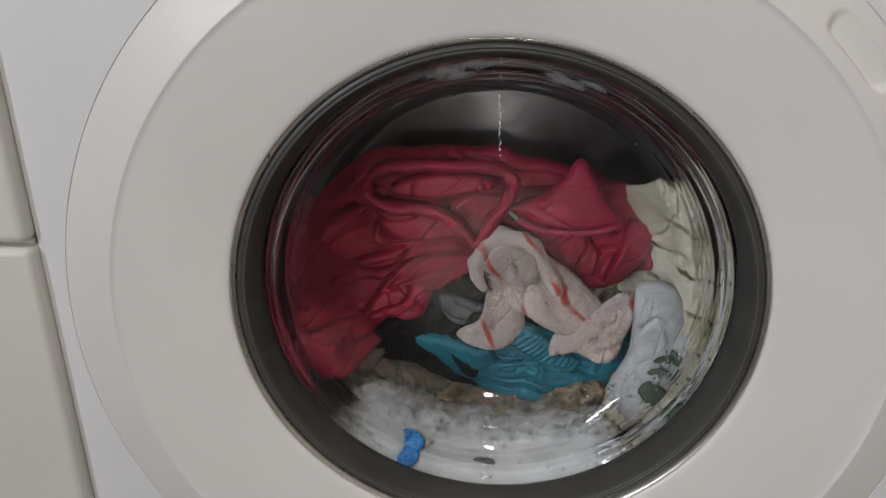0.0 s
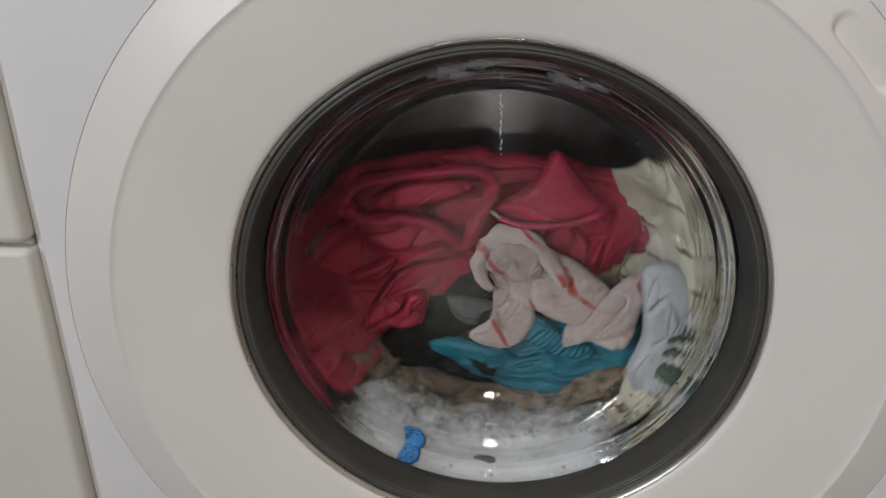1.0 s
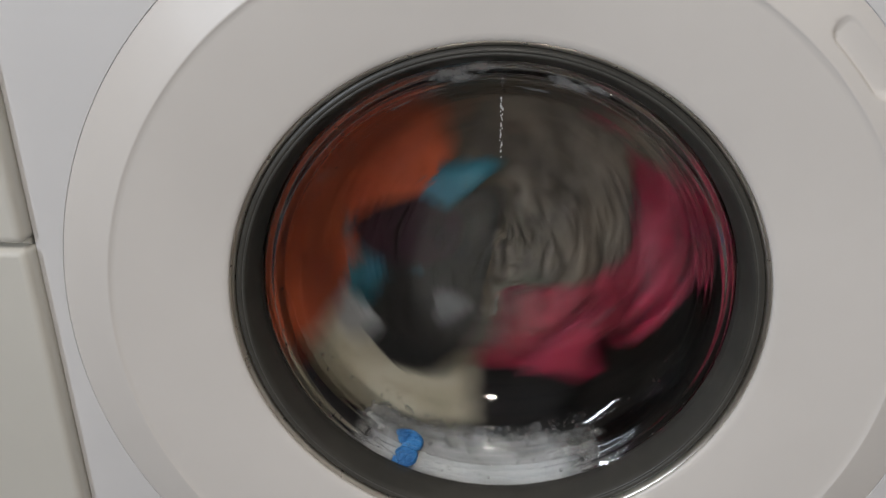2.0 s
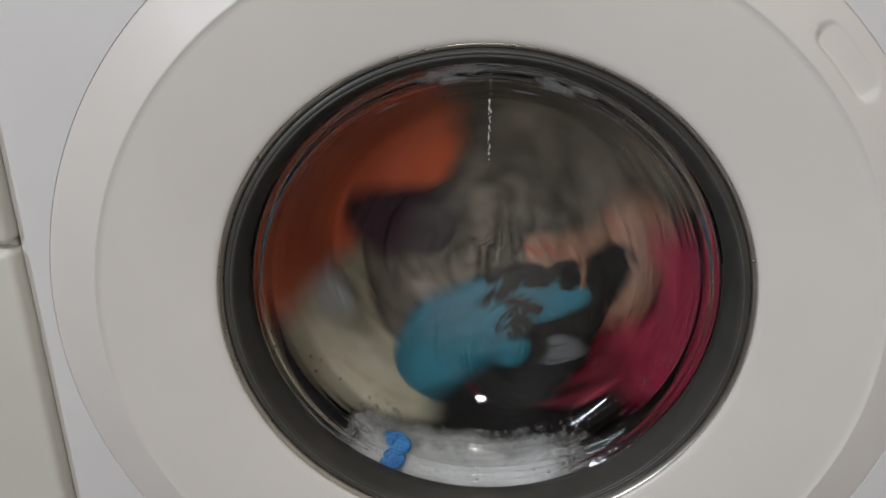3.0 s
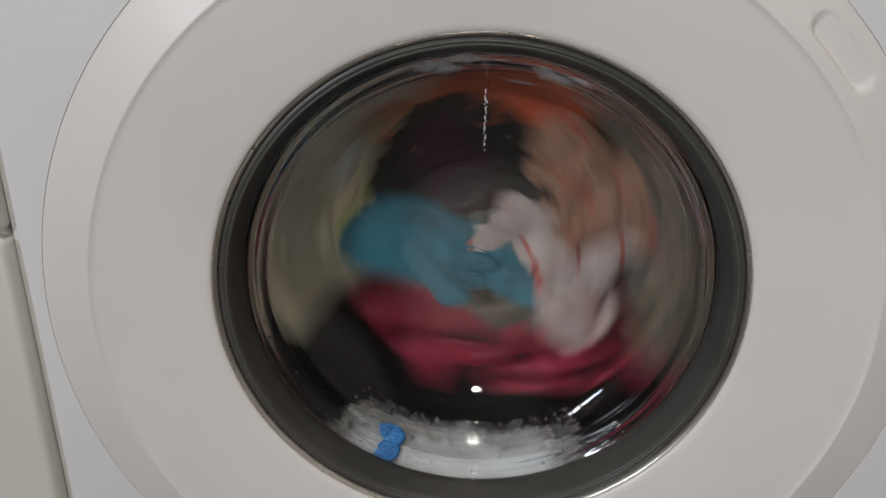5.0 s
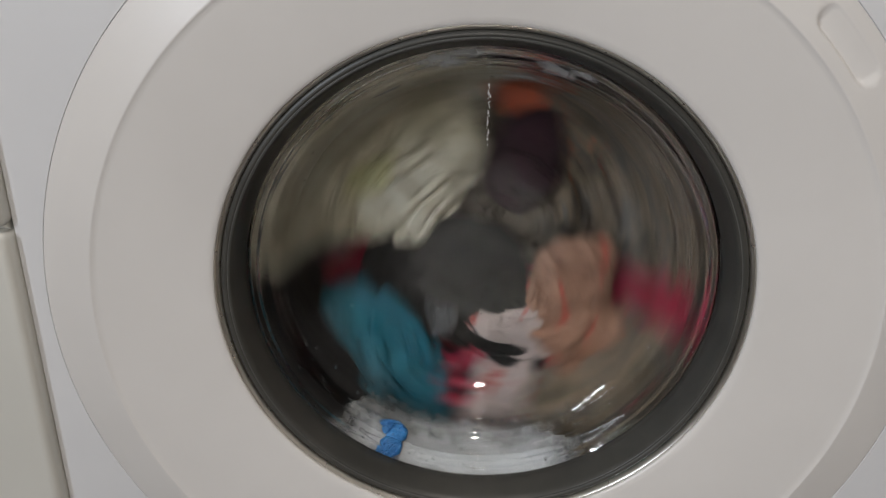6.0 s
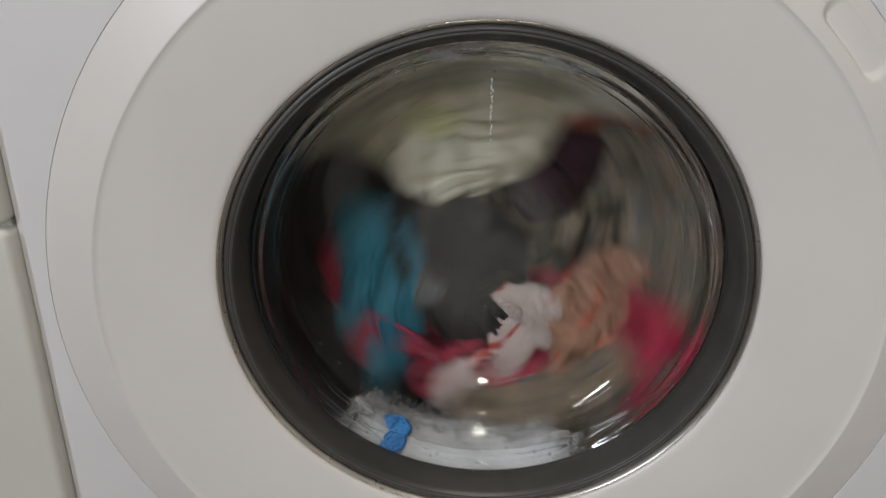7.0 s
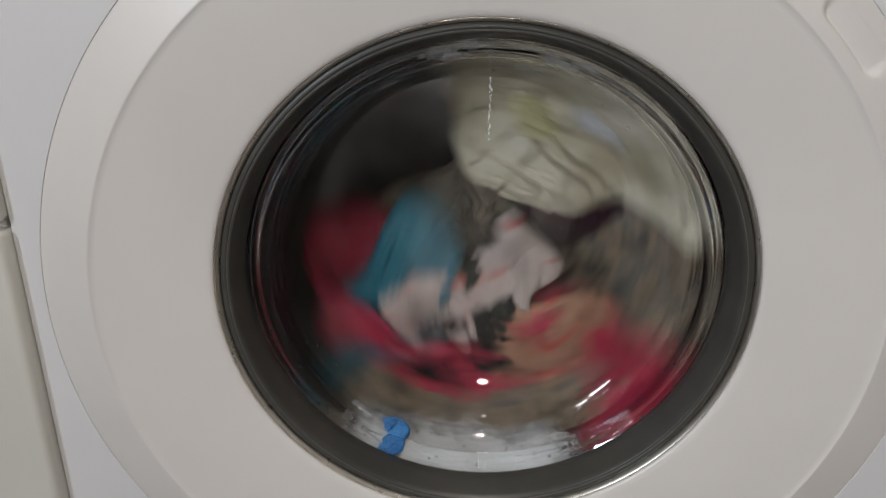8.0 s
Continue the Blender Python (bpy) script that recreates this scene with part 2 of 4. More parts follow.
def cloth(pts, thick, seed, size=0.04, along=0.0, swell=0.006, crease=0.005, n=150, rings=44, ruffle=0.0, fringe=0.0, dish=0.0, fuzz=0.0, hub=(0, 0)):
    """A rumpled, padded piece of cloth with an outline through pts (centimetres, x and z); its good side faces -y.
    dish brings what lies outside the glass bowl, whose middle is hub, forward round it."""
    line = closed_spline([(x / 100, 0, z / 100) for x, z in pts], n)
    c = sum(line, Vector()) / n
    front, back = [], []
    for k in range(rings + 1):
        s = (k / rings) ** 0.85
        fr, bk = [], []
        for i, p in enumerate(line):
            d = p - c
            e = 1.0 + (0.05 * noise.noise(Vector((p.x * 60, p.z * 60, seed))) + fringe * random.uniform(-1, 1)) * s * s
            q = c + d * s * e
            pad = math.sqrt(max(0.0, 1 - s ** 5))
            y = -thick * pad + folds(q.x, q.z, seed, size, along, swell, crease) * -1 * min(1.0, pad * 1.3)
            if ruffle:
                a = radians(along)
                y += ruffle * math.sin((-q.x * math.sin(a) + q.z * math.cos(a)) * 1400 + 6 * noise.noise(q * 40)) * pad * max(0.0, 0.4 + noise.noise(q * 25 + Vector((0, seed, 0))))
            g = min(1.0, max(0.0, (math.hypot(q.x - hub[0] / 100, q.z - hub[1] / 100) - 0.118) / 0.042))
            g = -dish * g * g * (3 - 2 * g)
            y += fuzz * random.uniform(-1, 1) * min(1.0, 3 * pad)
            fr.append((q.x, y + g, q.z))
            bk.append((q.x, 0.45 * thick * pad + g, q.z))
        front.append(fr)
        back.append(bk)
    bm = grid_mesh(front[::-1])
    bm2 = grid_mesh(back)
    me = bpy.data.meshes.new("side")
    bm2.to_mesh(me)
    bm2.free()
    bm.from_mesh(me)
    bpy.data.meshes.remove(me)
    bmesh.ops.remove_doubles(bm, verts=bm.verts, dist=0.0002)
    bmesh.ops.recalc_face_normals(bm, faces=bm.faces)
    return bm


def tube(path, radius, segs=10, closed=False, flat=1.0, wob=0.0, seed=0):
    """A soft tube along a line of points; flat squashes it towards the picture plane."""
    n, rows = len(path), []
    for i in range(n):
        p = Vector(path[i])
        q0 = Vector(path[(i - 1) % n] if closed or i else path[i])
        q1 = Vector(path[(i + 1) % n] if closed or i < n - 1 else path[i])
        t = (q1 - q0).normalized()
        s = t.cross(Vector((0, 1, 0))).normalized()
        u = s.cross(t).normalized()
        r = radius(i / n) if callable(radius) else radius
        rows.append([p + (s * math.cos(a) + u * math.sin(a) * flat) * r * (1 + wob * noise.noise(Vector((i * 0.35, a * 1.2, seed)))) for a in [math.tau * j / segs for j in range(segs)]])
    if closed:
        rows.append(rows[0])
    bm = grid_mesh(rows)
    if not closed:
        for end in (rows[0], rows[-1]):
            bm.faces.new([bm.verts.new(p) for p in end])
    bmesh.ops.remove_doubles(bm, verts=bm.verts, dist=0.00005)
    bmesh.ops.recalc_face_normals(bm, faces=bm.faces)
    return bm


def empty(name, at=(0, 0, 0)):
    ob = new(name)
    ob.location = at
    return ob


# ---- the room ----
FLOOR_Z, CEIL_Z = -0.46, 1.98


def room():
    floor = part("floor", box(bmesh.new(), -1.5, 1.6, -3.3, 0.75, FLOOR_Z - 0.08, FLOOR_Z), M_FLOOR, smooth=False)
    tagged(floor, "brown stone tile floor of the laundry room", "floor", kind="structure")
    ceil = part("ceiling", box(bmesh.new(), -1.5, 1.6, -3.3, 0.75, CEIL_Z, CEIL_Z + 0.08), M_CEIL, smooth=False)
    tagged(ceil, "plain white painted ceiling", "ceiling", kind="structure")
    walls = (("wall_north", -1.5, 1.6, 0.66, 0.75), ("wall_south", -1.5, 1.6, -3.3, -3.21), ("wall_east", 1.51, 1.6, -3.21, 0.66))
    for name, x0, x1, y0, y1 in walls:
        cream_side = name == "wall_east"
        w = part(name, box(bmesh.new(), x0, x1, y0, y1, FLOOR_Z, CEIL_Z), M_CREAMWALL if cream_side else M_WALL, smooth=False)
        tagged(w, "plain cream painted wall" if cream_side else "plain beige painted wall", "wall", kind="structure")
    bm = bmesh.new()
    for y0, y1, z0, z1 in ((-3.21, -2.13, FLOOR_Z, CEIL_Z), (-1.71, 0.66, FLOOR_Z, CEIL_Z), (-2.13, -1.71, FLOOR_Z, 0.42), (-2.13, -1.71, 1.26, CEIL_Z)):
        box(bm, -1.5, -1.41, y0, y1, z0, z1)
    tagged(part("wall_west", bm, M_WALL, smooth=False), "beige painted wall with a window opening", "wall", kind="structure")
    win = empty("window_1", (-1.455, -1.92, 0.42))
    tagged(win, "white framed window with two panes letting in daylight", "window", kind="structure")
    bm = bmesh.new()
    for y0, y1, z0, z1 in ((-0.21, -0.17, 0, 0.84), (0.17, 0.21, 0, 0.84), (-0.17, 0.17, 0, 0.04), (-0.17, 0.17, 0.80, 0.84), (-0.17, 0.17, 0.53, 0.56)):
        box(bm, -0.025, 0.025, y0, y1, z0, z1, 0.004)
    part("window_frame", bm, M_FRAME, win, smooth=False)
    for z0, z1 in ((0.042, 0.528), (0.562, 0.798)):
        pane = part("pane", box(bmesh.new(), -0.003, 0.003, -0.168, 0.168, z0, z1), M_PANE, win, smooth=False)
        pane.visible_shadow = False
    lamp = empty("wall_light", (0.03, -3.21, 0.66))
    tagged(lamp, "small round wall light with a warm glow", "lamp")
    part("rim", lathe([(0.0, 0.0), (0.09, 0.0), (0.095, 0.01), (0.09, 0.03), (0.078, 0.032), (0.074, 0.025), (0.0, 0.025)], 48), M_FRAME, lamp)
    part("diffuser", lathe([(0.0, 0.036), (0.05, 0.034), (0.07, 0.028)], 48), M_LAMP, lamp)
    lamp = empty("ceiling_light", (0.03, -0.90, CEIL_Z))
    tagged(lamp, "small round ceiling light with a warm glow", "lamp")
    for name, prof, mat in (("rim", [(0.0, 0.0), (0.12, 0.0), (0.125, 0.01), (0.12, 0.03), (0.105, 0.032), (0.10, 0.025), (0.0, 0.025)], M_FRAME), ("diffuser", [(0.0, 0.036), (0.07, 0.034), (0.098, 0.028)], M_LAMP)):
        bm = lathe(prof, 48)
        bmesh.ops.rotate(bm, verts=bm.verts, cent=(0, 0, 0), matrix=Matrix.Rotation(radians(-90), 3, "X"))
        part(name, bm, mat, lamp)


room()

# ---- washing machine ----
R_SEAM, Y_FRONT = 0.2941, 0.0155
RING_DROP = -0.0125  # the white ring is centred a little lower than the glass


# the glass bowl: a flat collar, a groove, a ribbed wall, then an end that is almost flat in its middle
BOWL_WALL = [(0.1650, 0.0440), (0.1638, 0.0452), (0.1615, 0.0468), (0.1602, 0.0482), (0.1592, 0.0482), (0.1580, 0.0477), (0.1568, 0.0476), (0.1556, 0.0482), (0.1545, 0.0496), (0.1534, 0.0516), (0.1526, 0.0540), (0.1523, 0.0562), (0.1511, 0.0578), (0.1503, 0.0592), (0.1500, 0.0610), (0.1488, 0.0628), (0.1478, 0.0642), (0.1473, 0.0662), (0.1455, 0.0682), (0.1440, 0.0700), (0.1430, 0.0718), (0.1416, 0.0730), (0.1392, 0.0748), (0.1370, 0.0762)]


def cap_front(r):
    return 0.1045 - 0.027 * (r / 0.1345) ** 3.4


def cap_back(r):
    return 0.1088 - 0.0273 * (r / 0.1375) ** 3.4


def wall_front(r):
    """y of the bowl's near side at the radius r of its wall."""
    for (r0, y0), (r1, y1) in zip(BOWL_WALL, BOWL_WALL[1:]):
        if r0 >= r >= r1:
            return y0 + (y1 - y0) * (r0 - r) / (r0 - r1)
    return cap_front(r)


def handle_dent(a, r):
    """The grip of the door: a shallow slot with rounded ends on the outer ring."""
    mid, half = radians(42.5), 0.0264
    along = abs((a - mid + math.pi) % math.tau - math.pi) * 0.2760
    across = abs(r - 0.2768)
    d = math.hypot(max(0.0, along - half + 0.0078), across) - 0.0078
    s = min(1.0, max(0.0, 0.5 - d / 0.0022))
    inner = 0.55 + 0.45 * max(-1.0, min(1.0, (0.2768 - r) / 0.0078))
    return 0.0042 * s * s * (3 - 2 * s) * inner


def washing_machine():
    w = empty("washing_machine")
    tagged(w, "white front-loading washing machine with a large round glass door, mid wash", "washing machine")
    # front panel with a round opening
    bm = bmesh.new()
    n, x1, z0, z1 = 256, 0.3079, FLOOR_Z + 0.03, 0.40
    rings = []
    for grow, y in ((0, Y_FRONT + 0.03), (0, Y_FRONT + 0.0003), (0.0003, Y_FRONT)):
        rings.append([((R_SEAM + 0.0001 + grow) * math.cos(math.tau * i / n), y, RING_DROP + (R_SEAM + 0.0001 + grow) * math.sin(math.tau * i / n)) for i in range(n)])
    for depth, inset in ((0.0, 0.0015), (0.0004, 0.0004), (0.0015, 0.0), (0.58, 0.0)):
        row = []
        for i in range(n):
            a = math.tau * i / n
            c, s = math.cos(a), math.sin(a)
            lim = min((x1 - inset) / abs(c) if abs(c) > 1e-6 else 9, ((z1 if s > 0 else -z0) - inset) / abs(s) if abs(s) > 1e-6 else 9)
            row.append((lim * c, Y_FRONT + depth, lim * s))
        rings.append(row)
    bm = grid_mesh(rings)
    bmesh.ops.recalc_face_normals(bm, faces=bm.faces)
    bm.normal_update()
    body = part("body", bm, M_PANEL, w, "white painted steel body", smooth=False)
    part("back_plate", box(bmesh.new(), -0.30, 0.30, 0.590, 0.600, z0, z1), M_PANEL, w, smooth=False)
    part("seam_gasket", lathe([(0.2957, Y_FRONT + 0.0009), (0.2921, Y_FRONT + 0.0009)], 192), M_GAP, w, "dark seam round the door").location = (0, 0, RING_DROP)
    for x in (-0.24, 0.24):
        for y in (0.08, 0.5):
            bm = bmesh.new()
            bmesh.ops.create_cone(bm, cap_ends=True, segments=20, radius1=0.024, radius2=0.02, depth=0.03, matrix=Matrix.Translation((x, y, FLOOR_Z + 0.015)))
            part("foot", bm, M_RUBBER, w, smooth=False)
    # door
    door = empty("door")
    door.parent = w
    tagged(door, "white ring-shaped door frame with a grip slot")
    prof = [(0.2938, 0.0275), (0.2938, 0.0158), (0.2936, 0.0155)]
    prof += [(0.2933 - 0.0327 * i / 40, 0.0154 - 0.0080 * (i / 40) ** 0.95) for i in range(41)]
    prof += [(0.2600, 0.0074), (0.2592, 0.0077), (0.2584, 0.0082)]
    prof += [(0.2584 - 0.0754 * i / 24, 0.0082 + 0.0098 * (0.85 * i / 24 + 0.15 * (i / 24) ** 3)) for i in range(1, 25)]
    prof += [(0.1820, 0.0186), (0.1808, 0.0191), (0.1806, 0.0198), (0.1806, 0.0260)]
    bm = lathe(prof, 720, handle_dent)
    for v in bm.verts:
        v.co.z += RING_DROP * min(1.0, max(0.0, (math.hypot(v.co.x, v.co.z) - 0.186) / 0.070))
    part("door_ring", bm, M_WHITE, door)
    bm = lathe([(0.1804, 0.0240), (0.1804, 0.0206), (0.1796, 0.0212), (0.1787, 0.0223), (0.1778, 0.0236), (0.1776, 0.0270)], 256)
    part("chrome_trim", bm, M_CHROME, door, "thin chrome trim ring")
    prof = [(0.1775, 0.032), (0.1775, 0.0252), (0.1771, 0.0245), (0.1760, 0.0240), (0.1745, 0.0237), (0.1735, 0.0238), (0.1731, 0.0245), (0.1727, 0.0245), (0.1723, 0.0240), (0.1712, 0.0248), (0.1695, 0.0285), (0.1678, 0.0330), (0.1664, 0.0375), (0.1656, 0.0405), (0.1652, 0.0430), (0.1652, 0.0480)]
    part("bezel", lathe(prof, 256), M_BEZEL, door, "dark grey plastic bezel ring")
    # the highlight along the bezel groove, put in as a paler ring
    part("bezel_line", lathe([(0.1729 + 0.00035 * math.cos(a), 0.0243 + 0.0004 * math.sin(a)) for a in [math.tau * i / 6 for i in range(7)]], 256), M_LINE, door, "fine paler line, painted as the groove's highlight")
    # glass bowl: side wall with moulded ridges, then a bulging end
    inner = BOWL_WALL + [(0.1345 * (1 - i / 22), cap_front(0.1345 * (1 - i / 22))) for i in range(23)]
    outer = [(0.1664, 0.0490), (0.1640, 0.0532), (0.1600, 0.0562), (0.1565, 0.0602), (0.1545, 0.0660), (0.1515, 0.0720), (0.1480, 0.0765), (0.1438, 0.0795)]
    outer += [(0.1375 * (1 - i / 22), cap_back(0.1375 * (1 - i / 22))) for i in range(23)]
    bm = lathe(inner + outer[::-1] + inner[:1], 256)
    bmesh.ops.remove_doubles(bm, verts=bm.verts, dist=0.00001)
    bmesh.ops.recalc_face_normals(bm, faces=bm.faces)
    bowl = part("glass_bowl", bm, M_GLASS, door, "clear moulded glass bowl, wet on the inside")
    bowl.visible_shadow = False
    # rubber door seal and drum
    prof = [(0.1665, 0.0485), (0.1700, 0.0500), (0.1750, 0.0540), (0.1830, 0.0610), (0.1900, 0.0680), (0.1960, 0.0760), (0.1950, 0.0820)]
    part("door_seal", lathe(prof, 160), M_RUBBER, w, "dark grey rubber door seal")
    return w


def drum():
    d = empty("washing_drum")
    tagged(d, "dark stainless steel drum with rows of holes", "drum")
    prof = [(0.196, 0.088), (0.200, 0.085), (0.215, 0.090), (0.238, 0.104), (0.243, 0.120), (0.243, 0.40), (0.236, 0.412), (0.12, 0.42), (0.06, 0.405), (0.0005, 0.40)]
    part("shell", lathe(prof, 128), M_STEEL, d)
    bm = bmesh.new()
    for j in range(9):
        for i in range(48):
            a = math.tau * (i + 0.5 * (j % 2)) / 48
            m = Matrix.Rotation(-a, 4, "Y") @ Matrix.Translation((0.2422, 0.14 + 0.028 * j, 0)) @ Matrix.Rotation(radians(90), 4, "Y")
            bmesh.ops.create_circle(bm, cap_ends=True, segments=8, radius=0.0024, matrix=m)
    tagged(part("drum_holes", bm, M_HOLE, d, smooth=False), kind="stuff")
    for k in range(3):
        a = math.tau * k / 3 + 0.4
        bm = box(bmesh.new(), 0.215, 0.243, 0.15, 0.39, -0.022, 0.022, 0.012)
        bmesh.ops.rotate(bm, verts=bm.verts, cent=(0, 0, 0), matrix=Matrix.Rotation(-a, 3, "Y"))
        part("paddle", bm, M_STEEL, d)
    return d


washer = washing_machine()
drum_thing = drum()


# ---- drawer cabinet beside the machine ----
def drawer_cabinet():
    c = empty("drawer_cabinet", (-0.3076, Y_FRONT, FLOOR_Z))
    tagged(c, "white lacquered drawer cabinet standing beside the washing machine", "cabinet")
    part("carcass", box(bmesh.new(), -0.60, -0.0030, 0.0005, 0.56, 0.0, 0.88, 0.002), M_CABINET, c, smooth=False)
    for z0, z1 in ((0.03, 0.225), (0.2285, 0.5060), (0.5090, 0.78)):
        bm = box(bmesh.new(), -0.598, -0.0005, -0.0115, 0.0125, z0, z1, 0.0060)
        front = part("drawer_front", bm, M_CABINET, c, smooth=False)
        front.data.polygons.foreach_set("use_smooth", [p.area < 0.005 for p in front.data.polygons])


drawer_cabinet()


# ---- soap suds ----
def bubbles(bm, spots, seed):
    rnd = random.Random(seed)
    for x, y, z, r in spots:
        bmesh.ops.create_icosphere(bm, subdivisions=1, radius=r * rnd.uniform(0.7, 1.2), matrix=Matrix.Translation((x, y, z)))


GLASS_BACK = [(r, cap_back(r)) for r in (0.085, 0.100, 0.112, 0.124, 0.1345)] + [(0.1438, 0.0795), (0.1480, 0.0765), (0.1515, 0.0720), (0.1545, 0.0660), (0.1565, 0.0602), (0.1600, 0.0562), (0.1640, 0.0532), (0.1662, 0.0496)]


def behind_glass(v, off):
    """Radius and y at v (0 to 1) along the outer side of the bowl, off metres away from it."""
    s = v * (len(GLASS_BACK) - 1)
    i = min(int(s), len(GLASS_BACK) - 2)
    (r0, y0), (r1, y1) = GLASS_BACK[i], GLASS_BACK[i + 1]
    f = s - i
    d = Vector((r1 - r0, y1 - y0)).normalized()
    return r0 + (r1 - r0) * f - d.y * off, y0 + (y1 - y0) * f + d.x * off


def suds_sheet(a0, a1, v0, v1, near, seed, nu=150, nv=60):
    """Suds lying against the back of the glass between two angles; their rim is uneven and draws back from the glass."""
    rows, thin = [], []
    for back in (False, True):
        for j in (range(nv + 1) if not back else range(nv, -1, -1)):
            row = []
            for i in range(nu + 1):
                u, w = i / nu, j / nv
                p = Vector((u * 9, w * 3, seed))
                a = radians(a0 + (a1 - a0) * u + 4 * (abs(2 * u - 1) ** 3) * noise.noise(Vector((w * 5, seed, 1))))
                top = v0 + (v1 - v0) * (0.14 * noise.noise(Vector((u * 6, seed, 2))) + 0.03 * noise.noise(Vector((u * 17, seed, 3))) + 0.30 * abs(2 * u - 1) ** 4)
                v = min(1.0, max(0.0, top + (v1 - top) * w))
                rim = max(abs(2 * u - 1) ** 7, (1 - w) ** 4)
                off = near + 0.0013 * (0.5 + noise.noise(p * 1.3)) + 0.0003 * noise.noise(p * 5) + 0.010 * rim
                if back:
                    off = near + 0.013
                r, y = behind_glass(v, off)
                row.append((r * math.cos(a), y, r * math.sin(a)))
                thin.append(1.4 * max(abs(2 * u - 1) ** 4, (1 - w) ** 2.2))
            rows.append(row)
    bm = grid_mesh(rows, False)
    layer = bm.verts.layers.float.new("thinness")
    for v, k in zip(bm.verts, thin):
        v[layer] = k
    bmesh.ops.recalc_face_normals(bm, faces=bm.faces)
    return bm


def bubble_film(a0, a1, v0, v1, count, seed):
    rnd, bm, spots = random.Random(seed), bmesh.new(), []
    for i in range(count):
        a, v = radians(rnd.uniform(a0, a1)), rnd.uniform(v0, v1)
        size = rnd.choice((0.0006, 0.0009, 0.0009, 0.0013, 0.0020))
        r, y = behind_glass(v, 0.0012 + size)
        spots.append((r * math.cos(a), y, r * math.sin(a), size))
    bubbles(bm, spots, seed)
    return bm


def suds_in_seal():
    """Suds lying on the seal below the glass."""
    f = empty("soap_suds")
    tagged(f, "white soap suds lying under the door glass", "suds", kind="stuff")
    part("suds", suds_sheet(231, 297, 0.40, 0.995, 0.0016, 4.2), M_FOAM, f)
    part("bubble_film", bubble_film(230, 304, 0.36, 0.62, 170, 5), M_WATER, f)
    return f


def suds_bank():
    """The bank of suds that lies against the back of the glass until the drum starts."""
    f = empty("suds_bank")
    tagged(f, "bank of white soap suds in front of the laundry", "suds", kind="stuff")
    part("suds", suds_sheet(224, 308, 0.20, 0.995, 0.0008, 8.7), M_FOAM, f)
    part("bubble_film", bubble_film(222, 316, 0.22, 0.45, 220, 6), M_WATER, f)
    bm = bmesh.new()
    r, y = behind_glass(0.72, 0.0015)
    bmesh.ops.create_uvsphere(bm, u_segments=24, v_segments=12, radius=1.0, matrix=pose(-0.007, y, -r, 35, 0, 0) @ Matrix.Diagonal((0.010, 0.004, 0.0010, 1)))
    part("gap", bm, M_GAPDARK, f, "dark gap in the suds")
    return f


suds = suds_in_seal()
suds_lower = suds_bank()
rag = empty("blue_rag")
rag.matrix_world = pose(-0.0690, 0.0640, -0.1445, -57, -10, 0) @ Matrix.Diagonal((1.3, 0.9, 0.85, 1))
tagged(rag, "small crumpled bright blue rag caught in the suds", "rag")
rag_lumps = (([(-0.6, 1.6), (0.6, 1.5), (1.2, 0.4), (0.9, -0.6), (0.0, -0.4), (-0.9, 0.5)], 1.0), ([(-1.9, -0.4), (-0.4, -0.1), (0.7, -0.5), (0.6, -1.7), (-0.9, -2.1), (-2.0, -1.4)], 2.0))
for outline, number in rag_lumps:
    part("rag_fold", cloth(outline, 0.0045, number, 0.007, 40, 0.003, 0.003, n=70, rings=22), M_BLUE, rag)


# ---- laundry ----
def garment(name, label, category="clothing"):
    return tagged(empty(name), label, category, group="laundry in the drum")


red = garment("hooded_sweatshirt", "wet raspberry red hooded sweatshirt, crumpled in the drum", "sweatshirt")


def at_rest(pts):
    """Moves an outline from where the load lies before the drum starts into the sweatshirt's own space."""
    return [(x - 1.6, z + 8.6) for x, z in pts]


part("body", cloth(at_rest([(-18.8, -7.8), (-18.5, -1.8), (-15.8, 4.3), (-11.0, 7.0), (-5.5, 7.7), (0.8, 7.4), (5.3, 6.2), (8.0, 5.8), (11.8, 3.3), (13.1, 0.4), (12.7, -2.1), (9.6, -4.8), (3.9, -4.4), (-1.3, -4.3), (-6.2, -7.7), (-11.9, -10.1), (-15.7, -10.8)]), 0.020, 1.0, 0.040, -18, 0.010, 0.017, n=260, rings=90, dish=0.070, hub=(-1.6, 8.6)), M_RED, red)
part("sleeve", cloth(at_rest([(-14.4, 1.7), (-10.9, 3.1), (-7.2, 3.7), (-3.6, 2.5), (-1.6, -0.3), (-5.5, -0.9), (-8.8, -2.1), (-11.2, -2.3), (-13.4, -0.9)]), 0.020, 12.0, 0.045, 15, 0.007, 0.011, dish=0.03, hub=(-1.6, 8.6)), M_RED, red).location = (0, -0.020, 0)
part("back_panel", cloth(at_rest([(-17.5, -7.2), (-16.2, -2.9), (-12.3, -2.2), (-8.9, -2.3), (-5.5, -1.0), (-1.0, -1.2), (-1.0, -4.2), (-5.6, -4.6), (-9.4, -4.4), (-12.4, -6.6), (-15.7, -9.8)]), 0.017, 7.0, 0.035, 22, 0.009, 0.013, dish=0.055, hub=(-1.6, 8.6)), M_RED, red).location = (0, -0.014, 0)
part("cuff", cloth(at_rest([(-11.5, -6.6), (-9.5, -4.2), (-5.5, -3.6), (-6.2, -6.6), (-8.9, -7.0)]), 0.014, 9.0, 0.030, 60, 0.006, 0.008), M_RED, red).location = (0, -0.026, 0)
